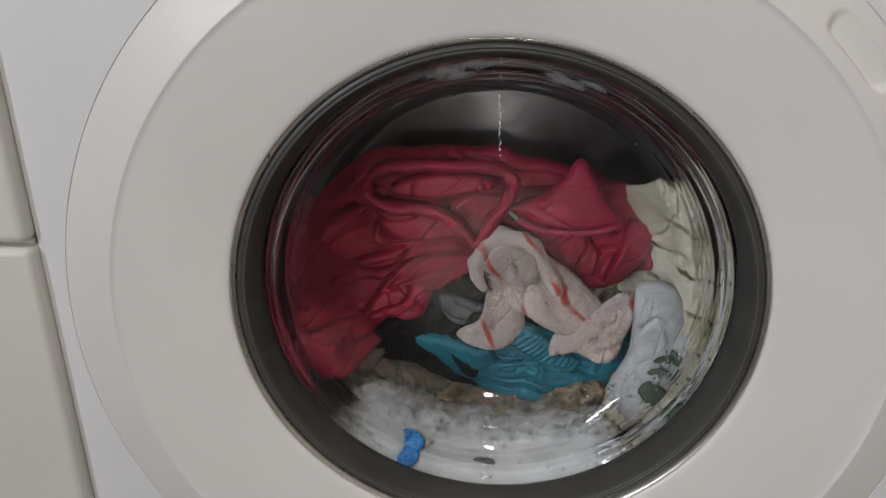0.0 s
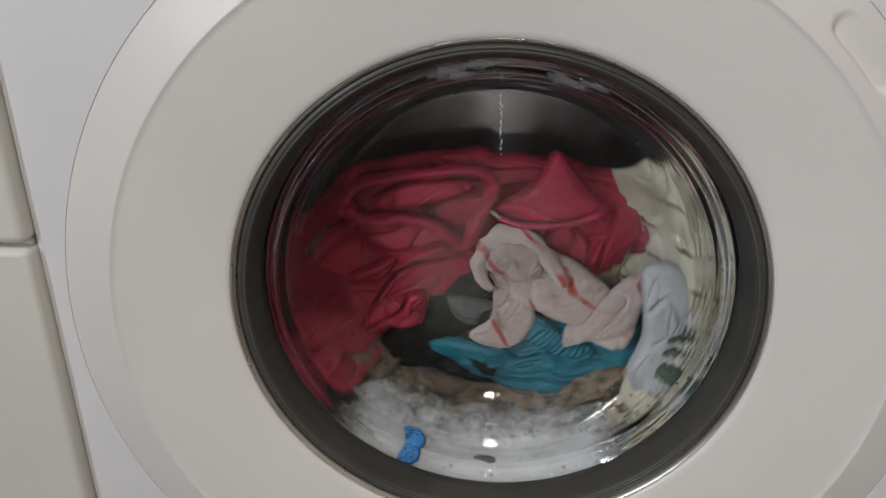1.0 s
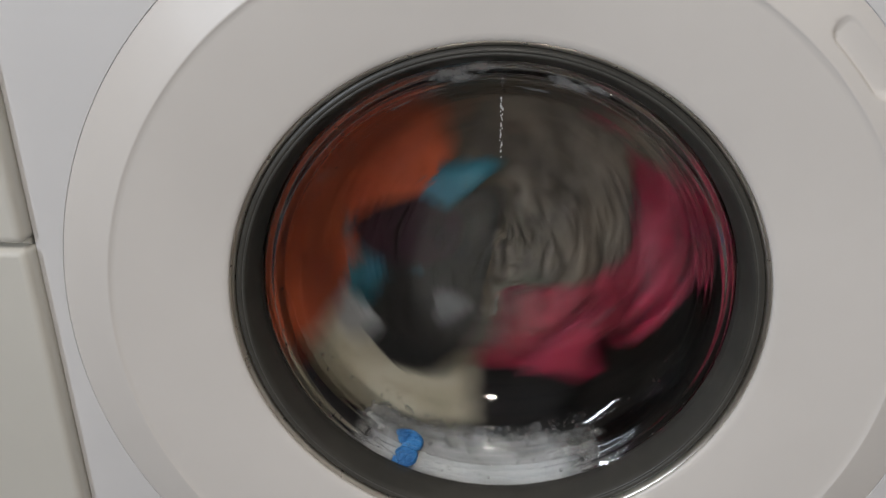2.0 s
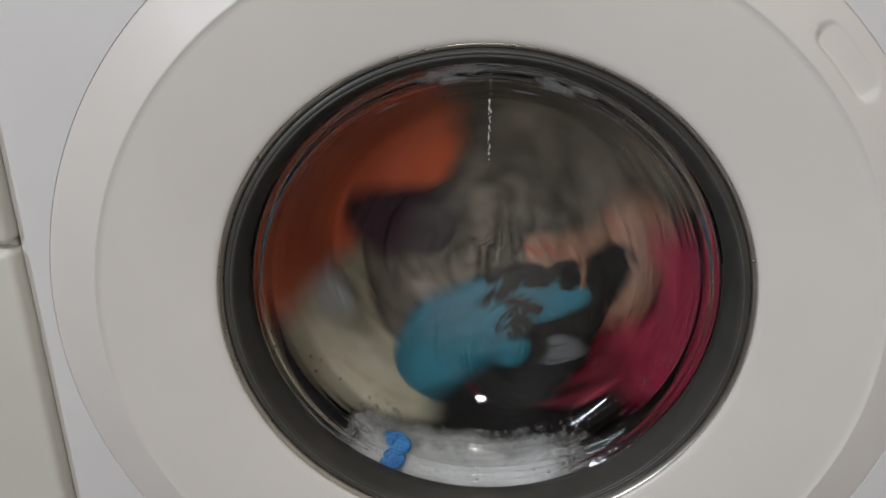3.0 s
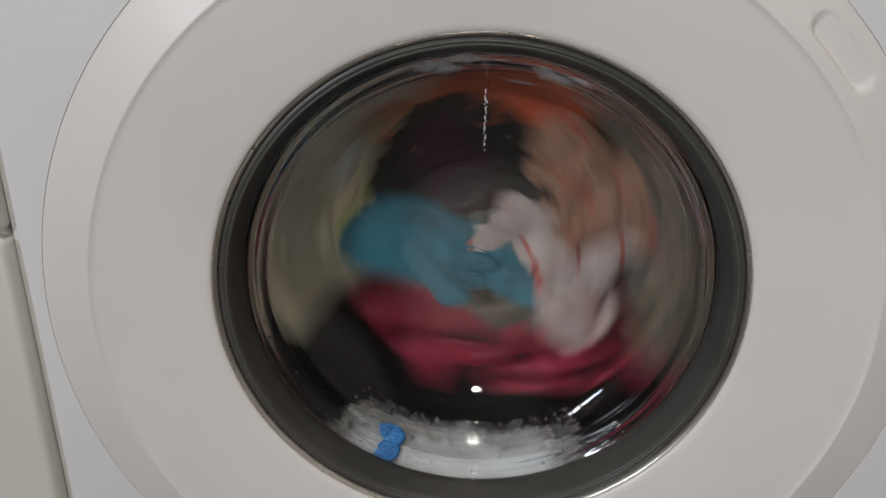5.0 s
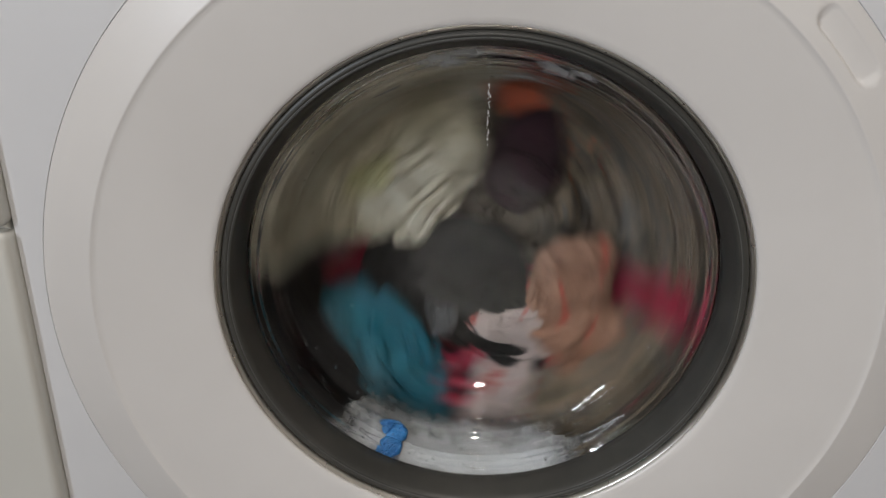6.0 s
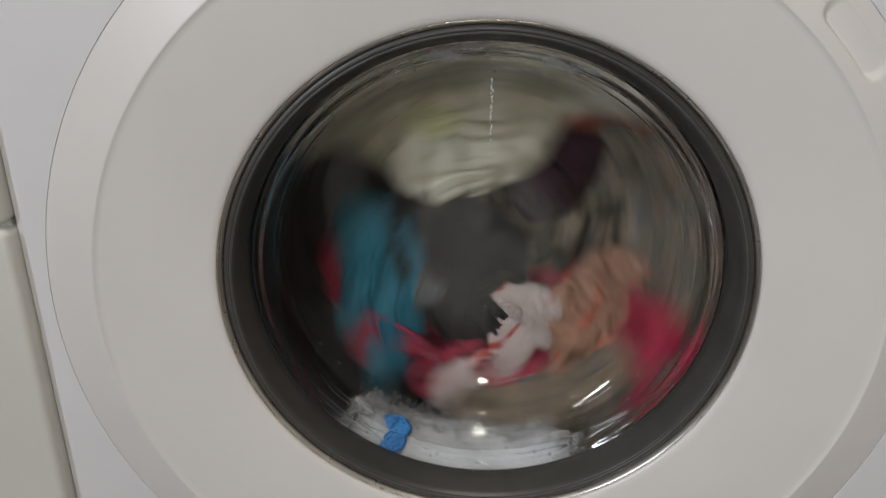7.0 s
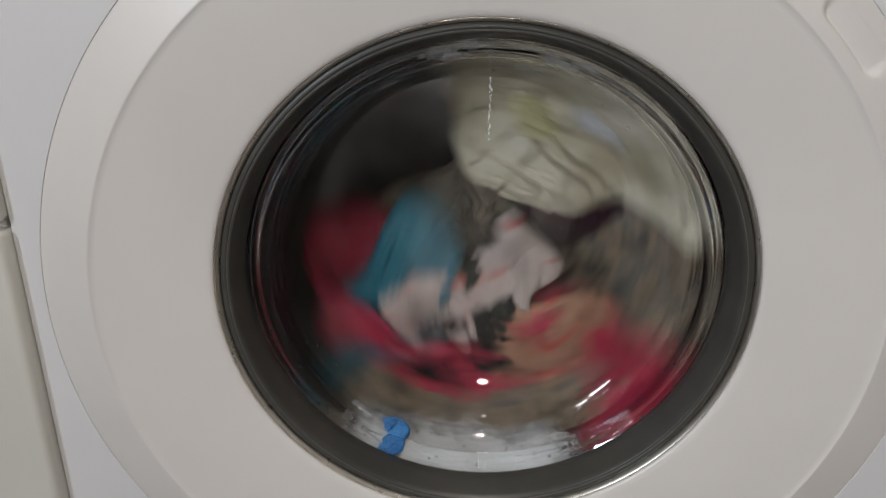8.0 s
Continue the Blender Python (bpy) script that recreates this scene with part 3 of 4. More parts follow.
hood = closed_spline([(x, 0, z) for x, z in at_rest([(-1.6, 0.6), (-0.3, 2.5), (0.9, 4.3), (1.2, 5.9), (-0.2, 6.9), (-4.5, 7.0), (-8.5, 6.9), (-10.1, 5.9), (-10.2, 4.6), (-8.6, 3.6), (-5.4, 3.3), (-3.4, 2.3)])], 90)
part("hood_hem", tube([Vector((p.x / 100, -0.041, p.z / 100)) for p in hood], lambda u: 0.0044 + 0.0012 * math.sin(7 * math.pi * u) ** 2, 14, True, 1.5, 0.45, 3), M_RED, red)
part("hood_lining", cloth(at_rest([(-8.4, 5.4), (-4.6, 6.3), (-0.2, 5.8), (-0.5, 4.9), (-4.6, 4.2), (-7.8, 4.4)]), 0.012, 4.0, 0.03, 5, 0.003, 0.003), M_RED, red).location = (0, -0.032, 0)
part("pocket_flap", cloth(at_rest([(0.8, 3.2), (3.5, 4.5), (5.2, 6.0), (6.0, 7.3), (6.7, 7.5), (7.3, 6.7), (8.5, 4.5), (10.0, 2.3), (7.6, 1.7), (4.1, 1.8)]), 0.012, 5.0, 0.06, 70, 0.003, 0.002), M_RED, red).location = (0, -0.033, 0)
part("hood_side", cloth(at_rest([(3.4, 1.9), (6.5, 2.2), (9.9, 2.3), (12.7, 1.0), (12.3, -1.6), (9.8, -4.0), (7.4, -3.0), (5.0, -2.4)]), 0.016, 6.0, 0.030, 55, 0.008, 0.010, n=180, rings=56), M_RED, red).location = (0, -0.012, 0)
part("ribbed_hem", tube([Vector((x / 100, -0.0445, z / 100)) for x, z in at_rest([(1.6, 2.8), (2.4, 2.3), (3.2, 1.95), (4.3, 1.8), (5.4, 1.7), (6.5, 1.7), (7.6, 1.8), (8.7, 2.05), (9.8, 2.4)])], 0.0026, 8, False, 0.8, 0.2, 6), M_REDRIB, red)
pull = part("zip_pull", box(bmesh.new(), -0.0045, 0.0045, -0.0012, 0.0012, -0.0012, 0.0012, 0.0006), M_METALPIN, red, "small metal zip pull")
pull.matrix_local = pose(-0.003, -0.047, 0.118, 0, 45, 0)

camo = garment("camouflage_trousers", "wet camouflage trousers in tan, olive and grey, crumpled", "trousers")
part("leg", cloth([(-21, -2), (-19, 5), (-14, 3), (-13, -4), (-7, -5), (-1, -6), (5.5, -7.5), (9.5, -15), (-1, -20), (-12, -18), (-19, -11)], 0.020, 11.0, 0.030, -25, 0.013, 0.017, n=240, rings=60, dish=0.075), M_CAMO, camo)
part("pocket", cloth([(-8.2, -11.4), (-5, -11.8), (-3.6, -14), (-7, -14.5), (-9, -13.4)], 0.007, 12.0, 0.02, -30, 0.003, 0.004), M_CAMO, camo).location = (0, -0.016, 0)

orange = garment("orange_shirt", "wet bright orange shirt", "shirt")
part("cloth_body", cloth([(-3, -8), (3, -6.5), (9, -6), (14, -6), (18, -6), (18, -11), (11, -17), (2, -21), (-7, -19)], 0.016, 21.0, 0.028, -60, 0.008, 0.007, dish=0.05), M_ORANGE, orange)

cream = garment("cream_sheet", "wet cream cotton sheet, wrinkled", "sheet")
part("cloth_body", cloth([(7, -9), (4, -6), (3, 0), (4, 4), (8, 6.5), (10.6, 8.2), (12.8, 10.2), (15.5, 9.5), (19, 3), (20, -4), (19, -10), (13, -15), (8, -15)], 0.020, 31.0, 0.03, 75, 0.008, 0.009, n=200, rings=60, dish=0.062), M_CREAM, cream)
part("fold", cloth([(11, 4.8), (12.3, 7.4), (14.5, 5), (16.5, 0), (15, -3), (12.6, 0.6)], 0.010, 32.0, 0.016, 120, 0.004, 0.006), M_CREAM, cream).location = (0, -0.018, 0)
part("yellow_patch", cloth([(8.5, 0.5), (10.5, 2.8), (11.8, 1.5), (10, -1.5)], 0.006, 33.0, 0.02, 60, 0.003, 0.004), M_YELLOW, cream, "pale yellow printed patch").location = (0, -0.016, 0)

printed = garment("leaf_print_pillowcase", "wet white cotton pillowcase with a dark green leaf print", "pillowcase")
part("cloth_body", cloth([(11.3, -2.4), (14.5, -2.6), (17, -8), (15, -13), (12.2, -15.8), (9.6, -12), (11, -8)], 0.012, 41.0, 0.035, 70, 0.005, 0.004), M_LEAFCOTTON, printed)
for cx, cz, ang, length, wide in ((13.6, -8.1, 10, 1.7, 0.65), (13.3, -9.3, 5, 1.7, 0.7), (14.9, -9.6, 60, 1.3, 0.6), (14.6, -7.9, 100, 1.4, 0.6), (13.2, -11.4, -35, 2.8, 1.9)):
    bm = cloth([(-length / 2, 0), (-length / 4, wide * 0.45), (length / 4, wide * 0.4), (length / 2, 0), (length / 4, -wide * 0.4), (-length / 4, -wide * 0.45)], 0.0012, cx, 0.02, 0, 0.0004, 0.0, n=36, rings=6)
    leaf = part("leaf", bm, M_LEAF, printed, "dark green printed leaf")
    leaf.matrix_local = pose(cx / 100, -0.0165, cz / 100, 0, -ang, 0)

part("stem", tube([(0.1385, -0.0168, -0.072), (0.1408, -0.0168, -0.084), (0.1415, -0.0168, -0.098), (0.1390, -0.0168, -0.110)], 0.0005, 6), M_LEAF, printed, "dark green printed stem")

plum = garment("plum_top", "wet dark plum coloured top", "top")
part("cloth_body", cloth([(0, -3.5), (3, -2.2), (6, -4.2), (7.5, -7), (6.5, -10), (3.5, -9.5), (0.5, -7)], 0.014, 51.0, 0.03, 30, 0.006, 0.006), M_PURPLE, plum)

tan = garment("taupe_shirt", "wet taupe brown shirt in the middle of the load", "shirt")
part("cloth_body", cloth([(-15, -10), (-5, -9), (4, -9.5), (9, -5), (12, 3), (8, 7), (3, 4), (-2, 8), (-7, 8.5), (-12, 3), (-16, -2)], 0.014, 61.0, 0.020, 40, 0.012, 0.014, n=200, rings=60), M_TAN, tan)

teal = garment("teal_shorts", "wet teal nylon shorts with a gathered waistband", "shorts")
part("leg", cloth([(-12.2, 2.4), (-9.0, 2.6), (-4.8, 2.0), (-1.6, 3.5), (2.2, 3.0), (7.4, 3.0), (8.2, -0.4), (4.0, -4.4), (-2, -4.2), (-7.6, -1.4)], 0.014, 71.0, 0.022, -12, 0.006, 0.005), M_TEAL, teal)
part("waistband", cloth([(-3.4, 2.8), (-1.5, 4.2), (0.6, 2.6), (3.2, 0.9), (2.2, -0.6), (-0.5, 0.6)], 0.010, 72.0, 0.02, 40, 0.003, 0.003, ruffle=0.0008), M_TEAL, teal).location = (0, -0.010, 0)
part("hem_fold", tube([(-0.02 + 0.012 * i, -0.012, -0.026 - 0.010 * math.sin(i / 7 * math.pi)) for i in range(8)], 0.006, 10, False, 0.8, 0.3, 8), M_TEAL, teal)

black = garment("black_lace_top", "wet black knitted top with a grey mesh panel", "top")
part("cloth_body", cloth([(-8.2, -1.8), (-6.6, -4.0), (-3, -4.4), (0.5, -6.2), (5.4, -6.4), (9.6, -0.5), (8.0, 6.0), (1.5, 5.0), (-1.8, 2.6), (-5, 0.6)], 0.012, 81.0, 0.018, 20, 0.006, 0.006, fringe=0.02), M_BLACK, black)
part("grey_panel", cloth([(-0.4, 3.0), (1.6, 2.8), (3.4, 2.0), (2.2, 1.2), (1.6, 0.2), (0.2, 0.8)], 0.006, 82.0, 0.012, -40, 0.003, 0.004), M_GREY, black, "grey mesh panel").location = (0, -0.014, 0)
part("strap", tube([(0.008, -0.016, -0.024), (0.013, -0.018, -0.032), (0.020, -0.018, -0.042), (0.027, -0.016, -0.046)], 0.0048, 8, False, 0.5, 0.1, 9), M_BLACK, black)

towel = garment("terry_towel", "wet white terry towel with red and pink stripes, twisted", "towel")
part("middle_fold", cloth([(-4.8, 2.2), (-1.5, 3.4), (0.6, 3.2), (3.8, 0.4), (4.6, -1.6), (2.6, -3.6), (0.8, -3.2), (-1.5, -1.8), (-4.2, 0)], 0.013, 91.0, 0.032, -35, 0.007, 0.0015, fringe=0.03, fuzz=0.0009, n=200, rings=64), M_TOWEL, towel)
part("tail", cloth([(-4.6, 0.8), (-2.8, 0.4), (-1.6, -2.4), (-2.6, -4.4), (-4.8, -5.2), (-6.8, -4.4), (-7.2, -3.6), (-5.4, -2.4)], 0.011, 92.0, 0.026, 60, 0.006, 0.0012, fringe=0.03, fuzz=0.0009, n=200, rings=64), M_TOWEL, towel)
part("side_fold", cloth([(2.2, -2.8), (4.0, -1.2), (6.4, 0.6), (7.6, 0.0), (7.0, -2.6), (6.0, -5.2), (4.6, -5.8), (2.2, -4.8), (0.6, -5.2), (0.8, -3.6)], 0.013, 93.0, 0.022, 25, 0.008, 0.003, fringe=0.03, fuzz=0.0009, n=200, rings=64), M_TOWEL, towel).location = (0, -0.004, 0)
roll = [(-4.9, 0.9), (-5.6, 2.0), (-5.7, 3.4), (-5.0, 4.8), (-3.6, 5.6), (-2.0, 5.4), (-0.9, 4.4), (-0.2, 3.0), (0.6, 1.6), (1.2, 0.4)]
roll = [Vector(a).lerp(Vector(b), i / 4) for a, b in zip(roll, roll[1:]) for i in range(4)]
part("rolled_edge", tube([(p.x / 100, -0.012, p.y / 100) for p in roll], lambda u: 0.0030 + 0.0042 * math.sin(math.pi * u) ** 0.5, 14, False, 0.9, 0.5, 11), M_TOWEL, towel)
part("rolled_middle", cloth([(-5.2, 2.8), (-4.4, 4.9), (-2.8, 5.3), (-0.9, 4.2), (-0.4, 2.2), (-2.2, 1.2)], 0.017, 94.0, 0.020, 30, 0.005, 0.0012, fringe=0.03, fuzz=0.0009, n=200, rings=64), M_TOWEL, towel).location = (0, -0.004, 0)

peach = garment("peach_top", "wet peach coloured cotton top, balled up", "top")
part("cloth_body", cloth([(-7.4, -1.2), (-4.4, -4.4), (0, -3.6), (4.4, -5.8), (6.8, -1.2), (4.2, 2.4), (0.8, 5.6), (-3.2, 3.6), (-6.4, 3.6)], 0.014, 95.0, 0.016, 50, 0.008, 0.010), M_PEACH, peach)

# ---- drops, smears and painted glints on the glass ----
def wet_marks():
    rnd, bm = random.Random(21), bmesh.new()
    def drop(r, y, a, size):
        bmesh.ops.create_icosphere(bm, subdivisions=2, radius=size, matrix=Matrix.Translation((r * math.cos(a), y, r * math.sin(a))))

    # scattered drops on the wall and towards the rim of the bowl
    for i in range(170):
        r = rnd.uniform(0.139, 0.163)
        drop(r, wall_front(r) - 0.0002, radians(rnd.choice((rnd.uniform(195, 345), rnd.uniform(0, 360)))), rnd.choice((0.0004, 0.0006, 0.0009, 0.0013)))
    for i in range(260):
        r = 0.134 * math.sqrt(rnd.uniform(0.05, 1.0))
        drop(r, cap_front(r) - 0.0002, radians(rnd.choice((rnd.uniform(200, 340), rnd.uniform(0, 360)))), rnd.choice((0.0003, 0.0005, 0.0007)))
    ob = part("water_drops", bm, M_WATER)
    ob.visible_shadow = False
    return tagged(ob, "small water drops on the door glass", "water drops", kind="stuff")


def smears():
    """Thin smears of drying suds near the top of the glass, and white specks painted as glints."""
    f = empty("smears_with_glints")
    tagged(f, "thin grey smears of suds inside the door glass, and painted white glints", "suds", kind="stuff")
    rnd = random.Random(31)
    for a, r, sx, sz, turn, tilt in ((101, 0.1590, 1.5, 0.50, 10, 25), (95, 0.1615, 1.3, 0.35, 4, 25), (99, 0.1560, 0.9, 0.30, 8, 30), (74, 0.1560, 1.5, 0.45, -16, 30), (68, 0.1590, 1.0, 0.22, -22, 28), (80, 0.1440, 1.3, 0.20, -10, 58), (116, 0.1470, 1.0, 0.18, 26, 60)):
        pts = [((1 + 0.35 * rnd.uniform(-1, 1)) * sx * math.cos(b), (1 + 0.5 * rnd.uniform(-1, 1)) * sz * math.sin(b)) for b in [math.tau * i / 9 for i in range(9)]]
        bm = cloth(pts, 0.0004, a, 0.006, 0, 0.0003, 0.0002, n=60, rings=10, fringe=0.15)
        layer = bm.verts.layers.float.new("thinness")
        for v in bm.verts:
            v[layer] = 1.00 + 0.45 * math.hypot(v.co.x / sx, v.co.z / sz) * 40
        ob = part("smear", bm, M_FOAM, f)
        ob.matrix_local = pose(r * math.cos(radians(a)), wall_front(r) - 0.0022, r * math.sin(radians(a)), tilt, -turn, 0)
    # white specks in a thin run down the middle: lamp glints put in as colour
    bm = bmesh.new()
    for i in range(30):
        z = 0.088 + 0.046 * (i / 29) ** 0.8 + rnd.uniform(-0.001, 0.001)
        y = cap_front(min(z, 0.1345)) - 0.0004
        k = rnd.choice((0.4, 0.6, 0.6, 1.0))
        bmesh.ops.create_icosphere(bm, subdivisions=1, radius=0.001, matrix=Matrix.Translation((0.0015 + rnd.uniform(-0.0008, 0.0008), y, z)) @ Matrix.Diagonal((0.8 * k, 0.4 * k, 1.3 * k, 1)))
    part("painted_glint", bm, M_GLINT, f)
    return f


wet_marks()
smears()


# ---- what moves ----
def motions():
    """The drum load turns with the drum; the loose pieces tumble in its middle."""
    def tumble(thing, depth, rows, back=0.0, dive=0.0, fore=0.0):
        """back: how much deeper in the load the thing lies before the drum starts; dive: how much deeper for a while after;
        fore: how much nearer to the glass it runs from then on."""
        walk(thing, [(t, pose(x, depth + back * max(0.0, min(1.0, 3.3 - t)) + dive * max(0.0, min(1.0, (t - 1.3) / 0.8, (4.3 - t) / 0.4)) - fore * max(0.0, min(1.0, t - 1.2)), z, 0, -turn, 0)) for t, x, z, turn in rows])

    tumble(teal, 0.152, [
        (0, 0.042, -0.112, 0), (0.7, 0.042, -0.112, 0), (0.8, 0.044, -0.112, 1), (0.9, 0.048, -0.11, 3), (1, 0.055, -0.106, 7),
        (1.1, 0.066, -0.1, 13), (1.2, 0.078, -0.091, 20), (1.4, 0.107, -0.038, 45), (1.6, 0.093, 0.055, 90), (1.8, -0.012, 0.103, 150),
        (2, -0.1, 0.004, 225), (2.15, -0.045, -0.088, 285), (2.3, 0.053, -0.082, 340), (2.4, 0.07, -0.073, 362), (2.5, 0.093, -0.058, 390),
        (2.6, 0.094, -0.032, 420), (2.7, 0.078, -0.007, 452), (2.8, 0.048, 0.003, 488), (2.9, 0.011, -0.027, 530), (3, -0.003, -0.074, 575),
        (3.1, 0.009, -0.103, 617), (3.2, 0.043, -0.104, 655), (3.3, 0.073, -0.09, 685), (3.4, 0.09, -0.069, 712), (3.5, 0.098, -0.038, 737),
        (3.6, 0.07, -0, 765), (3.7, 0.014, -0.006, 800), (3.8, -0.013, -0.059, 840), (3.9, -0.016, -0.093, 878), (4, 0.001, -0.117, 920),
        (4.1, 0.05, -0.126, 965), (4.2, 0.097, -0.095, 1005), (4.3, 0.116, -0.058, 1032), (4.4, 0.121, -0.018, 1055), (4.5, 0.113, 0.012, 1075),
        (4.6, 0.07, 0.036, 1100), (4.7, 0.017, 0.035, 1128), (4.8, -0.01, 0.034, 1165), (4.9, -0.028, 0.018, 1200), (5, -0.03, -0.01, 1245),
        (5.1, -0.009, -0.029, 1292), (5.2, 0.017, -0.023, 1337), (5.3, 0.028, -0.004, 1373), (5.4, 0.026, 0.012, 1398), (5.5, 0.017, 0.024, 1420),
        (5.6, 0.003, 0.031, 1442), (5.7, -0.012, 0.031, 1463), (5.8, -0.028, 0.023, 1486), (5.9, -0.08, -0.052, 1525), (6, -0.072, -0.115, 1560),
        (6.1, -0.013, -0.145, 1607), (6.2, 0.034, -0.141, 1652), (6.3, 0.097, -0.117, 1697), (6.4, 0.139, -0.068, 1735), (6.5, 0.145, -0.013, 1762),
        (6.6, 0.116, 0.033, 1785), (6.7, 0.066, 0.063, 1810), (6.8, 0.018, 0.054, 1833), (6.9, -0.037, 0.014, 1866), (7, -0.086, -0.057, 1895),
        (7.1, -0.061, -0.138, 1940), (7.2, 0.022, -0.158, 1993), (7.3, 0.1, -0.136, 2038), (7.4, 0.142, -0.073, 2080), (7.5, 0.145, -0.004, 2110),
        (7.6, 0.125, 0.054, 2138), (7.7, 0.086, 0.075, 2157), (7.8, 0.027, 0.072, 2175), (7.9, -0.045, 0.03, 2196), (8, -0.072, -0.055, 2225),
    ], fore=0.012)
    tumble(black, 0.155, [
        (0, -0.043, -0.075, 0), (0.7, -0.043, -0.075, 0), (0.8, -0.041, -0.075, 1), (0.9, -0.039, -0.077, 3), (1, -0.033, -0.079, 7),
        (1.1, -0.025, -0.082, 13), (1.2, -0.015, -0.085, 20), (1.4, 0.027, -0.055, 45), (1.6, 0.042, 0.002, 90), (1.8, -0.009, 0.034, 150),
        (2, -0.04, -0.027, 225), (2.15, 0.02, -0.061, 285), (2.3, 0.082, -0.013, 340), (2.4, 0.064, -0.014, 362), (2.5, 0.039, -0.023, 390),
        (2.6, 0.02, -0.036, 420), (2.7, 0.005, -0.043, 452), (2.8, 0.009, -0.06, 488), (2.9, 0.044, -0.068, 530), (3, 0.068, -0.061, 575),
        (3.1, 0.072, -0.058, 617), (3.2, 0.072, -0.052, 655), (3.3, 0.067, -0.045, 685), (3.4, 0.048, -0.036, 712), (3.5, 0.028, -0.028, 737),
        (3.6, 0.015, -0.04, 765), (3.7, 0.013, -0.071, 800), (3.8, 0.031, -0.089, 840), (3.9, 0.044, -0.09, 878), (4, 0.057, -0.075, 920),
        (4.1, 0.06, -0.059, 965), (4.2, 0.056, -0.051, 1005), (4.3, 0.052, -0.048, 1032), (4.4, 0.053, -0.044, 1055), (4.5, 0.056, -0.043, 1075),
        (4.6, 0.05, -0.039, 1100), (4.7, 0.047, -0.033, 1128), (4.8, 0.055, 0.001, 1165), (4.9, 0.044, 0.031, 1200), (5, 0.01, 0.051, 1245),
        (5.1, -0.029, 0.041, 1292), (5.2, -0.047, 0.009, 1337), (5.3, -0.042, -0.019, 1373), (5.4, -0.03, -0.033, 1398), (5.5, -0.016, -0.04, 1420),
        (5.6, -0.001, -0.041, 1442), (5.7, 0.012, -0.037, 1463), (5.8, 0.024, -0.029, 1486), (5.9, -0.006, -0.041, 1525), (6, -0.009, -0.069, 1560),
        (6.1, -0.001, -0.088, 1607), (6.2, 0.021, -0.094, 1652), (6.3, 0.047, -0.085, 1697), (6.4, 0.07, -0.072, 1735), (6.5, 0.09, -0.047, 1762),
        (6.6, 0.089, -0.03, 1785), (6.7, 0.07, -0.016, 1810), (6.8, 0.042, -0.01, 1833), (6.9, 0.008, -0.03, 1866), (7, -0.026, -0.058, 1895),
        (7.1, -0.028, -0.085, 1940), (7.2, 0.007, -0.099, 1993), (7.3, 0.032, -0.086, 2038), (7.4, 0.05, -0.069, 2080), (7.5, 0.049, -0.047, 2110),
        (7.6, 0.042, -0.013, 2138), (7.7, 0.019, 0.009, 2157), (7.8, -0.019, -0.004, 2175), (7.9, -0.046, -0.058, 2196), (8, -0.027, -0.112, 2225),
    ], fore=0.016)
    tumble(towel, 0.140, [
        (0, 0.041, -0.043, 0), (0.7, 0.041, -0.043, 0), (0.8, 0.042, -0.043, 1), (0.9, 0.043, -0.041, 3), (1, 0.046, -0.038, 7),
        (1.1, 0.05, -0.033, 13), (1.2, 0.053, -0.027, 20), (1.4, 0.063, 0.014, 45), (1.6, 0.025, 0.067, 90), (1.8, -0.061, 0.054, 150),
        (2, -0.071, -0.06, 225), (2.15, 0.026, -0.099, 285), (2.3, 0.107, -0.033, 340), (2.4, 0.102, -0.012, 362), (2.5, 0.084, 0.008, 390),
        (2.6, 0.053, 0.016, 420), (2.7, 0.024, 0.012, 452), (2.8, -0.009, -0.015, 488), (2.9, -0.015, -0.067, 530), (3, 0.016, -0.099, 575),
        (3.1, 0.067, -0.094, 617), (3.2, 0.118, -0.056, 655), (3.3, 0.13, 0.003, 685), (3.4, 0.094, 0.043, 712), (3.5, 0.039, 0.054, 737),
        (3.6, -0.035, 0.024, 765), (3.7, -0.068, -0.05, 800), (3.8, -0.045, -0.103, 840), (3.9, 0.004, -0.132, 878), (4, 0.068, -0.122, 920),
        (4.1, 0.115, -0.074, 965), (4.2, 0.12, -0.01, 1005), (4.3, 0.099, 0.03, 1032), (4.4, 0.075, 0.046, 1055), (4.5, 0.046, 0.045, 1075),
        (4.6, -0.009, 0.025, 1100), (4.7, -0.04, -0.036, 1128), (4.8, -0.01, -0.057, 1165), (4.9, 0.028, -0.055, 1200), (5, 0.062, -0.019, 1245),
        (5.1, 0.059, 0.035, 1292), (5.2, 0.017, 0.071, 1337), (5.3, -0.03, 0.07, 1373), (5.4, -0.061, 0.053, 1398), (5.5, -0.08, 0.026, 1420),
        (5.6, -0.088, -0.007, 1442), (5.7, -0.083, -0.04, 1463), (5.8, -0.063, -0.073, 1486), (5.9, -0.023, -0.129, 1525), (6, 0.028, -0.134, 1560),
        (6.1, 0.082, -0.114, 1607), (6.2, 0.112, -0.082, 1652), (6.3, 0.133, -0.029, 1697), (6.4, 0.114, 0.027, 1735), (6.5, 0.073, 0.045, 1762),
        (6.6, 0.019, 0.032, 1785), (6.7, -0.016, -0.009, 1810), (6.8, -0.025, -0.056, 1833), (6.9, -0.008, -0.096, 1866), (7, 0.016, -0.115, 1895),
        (7.1, 0.049, -0.101, 1940), (7.2, 0.076, -0.079, 1993), (7.3, 0.099, -0.057, 2038), (7.4, 0.102, -0.013, 2080), (7.5, 0.087, 0.004, 2110),
        (7.6, 0.076, 0.016, 2138), (7.7, 0.059, 0.021, 2157), (7.8, 0.033, 0.017, 2175), (7.9, 0, -0.007, 2196), (8, -0.01, -0.051, 2225),
    ], 0.0, 0.05)
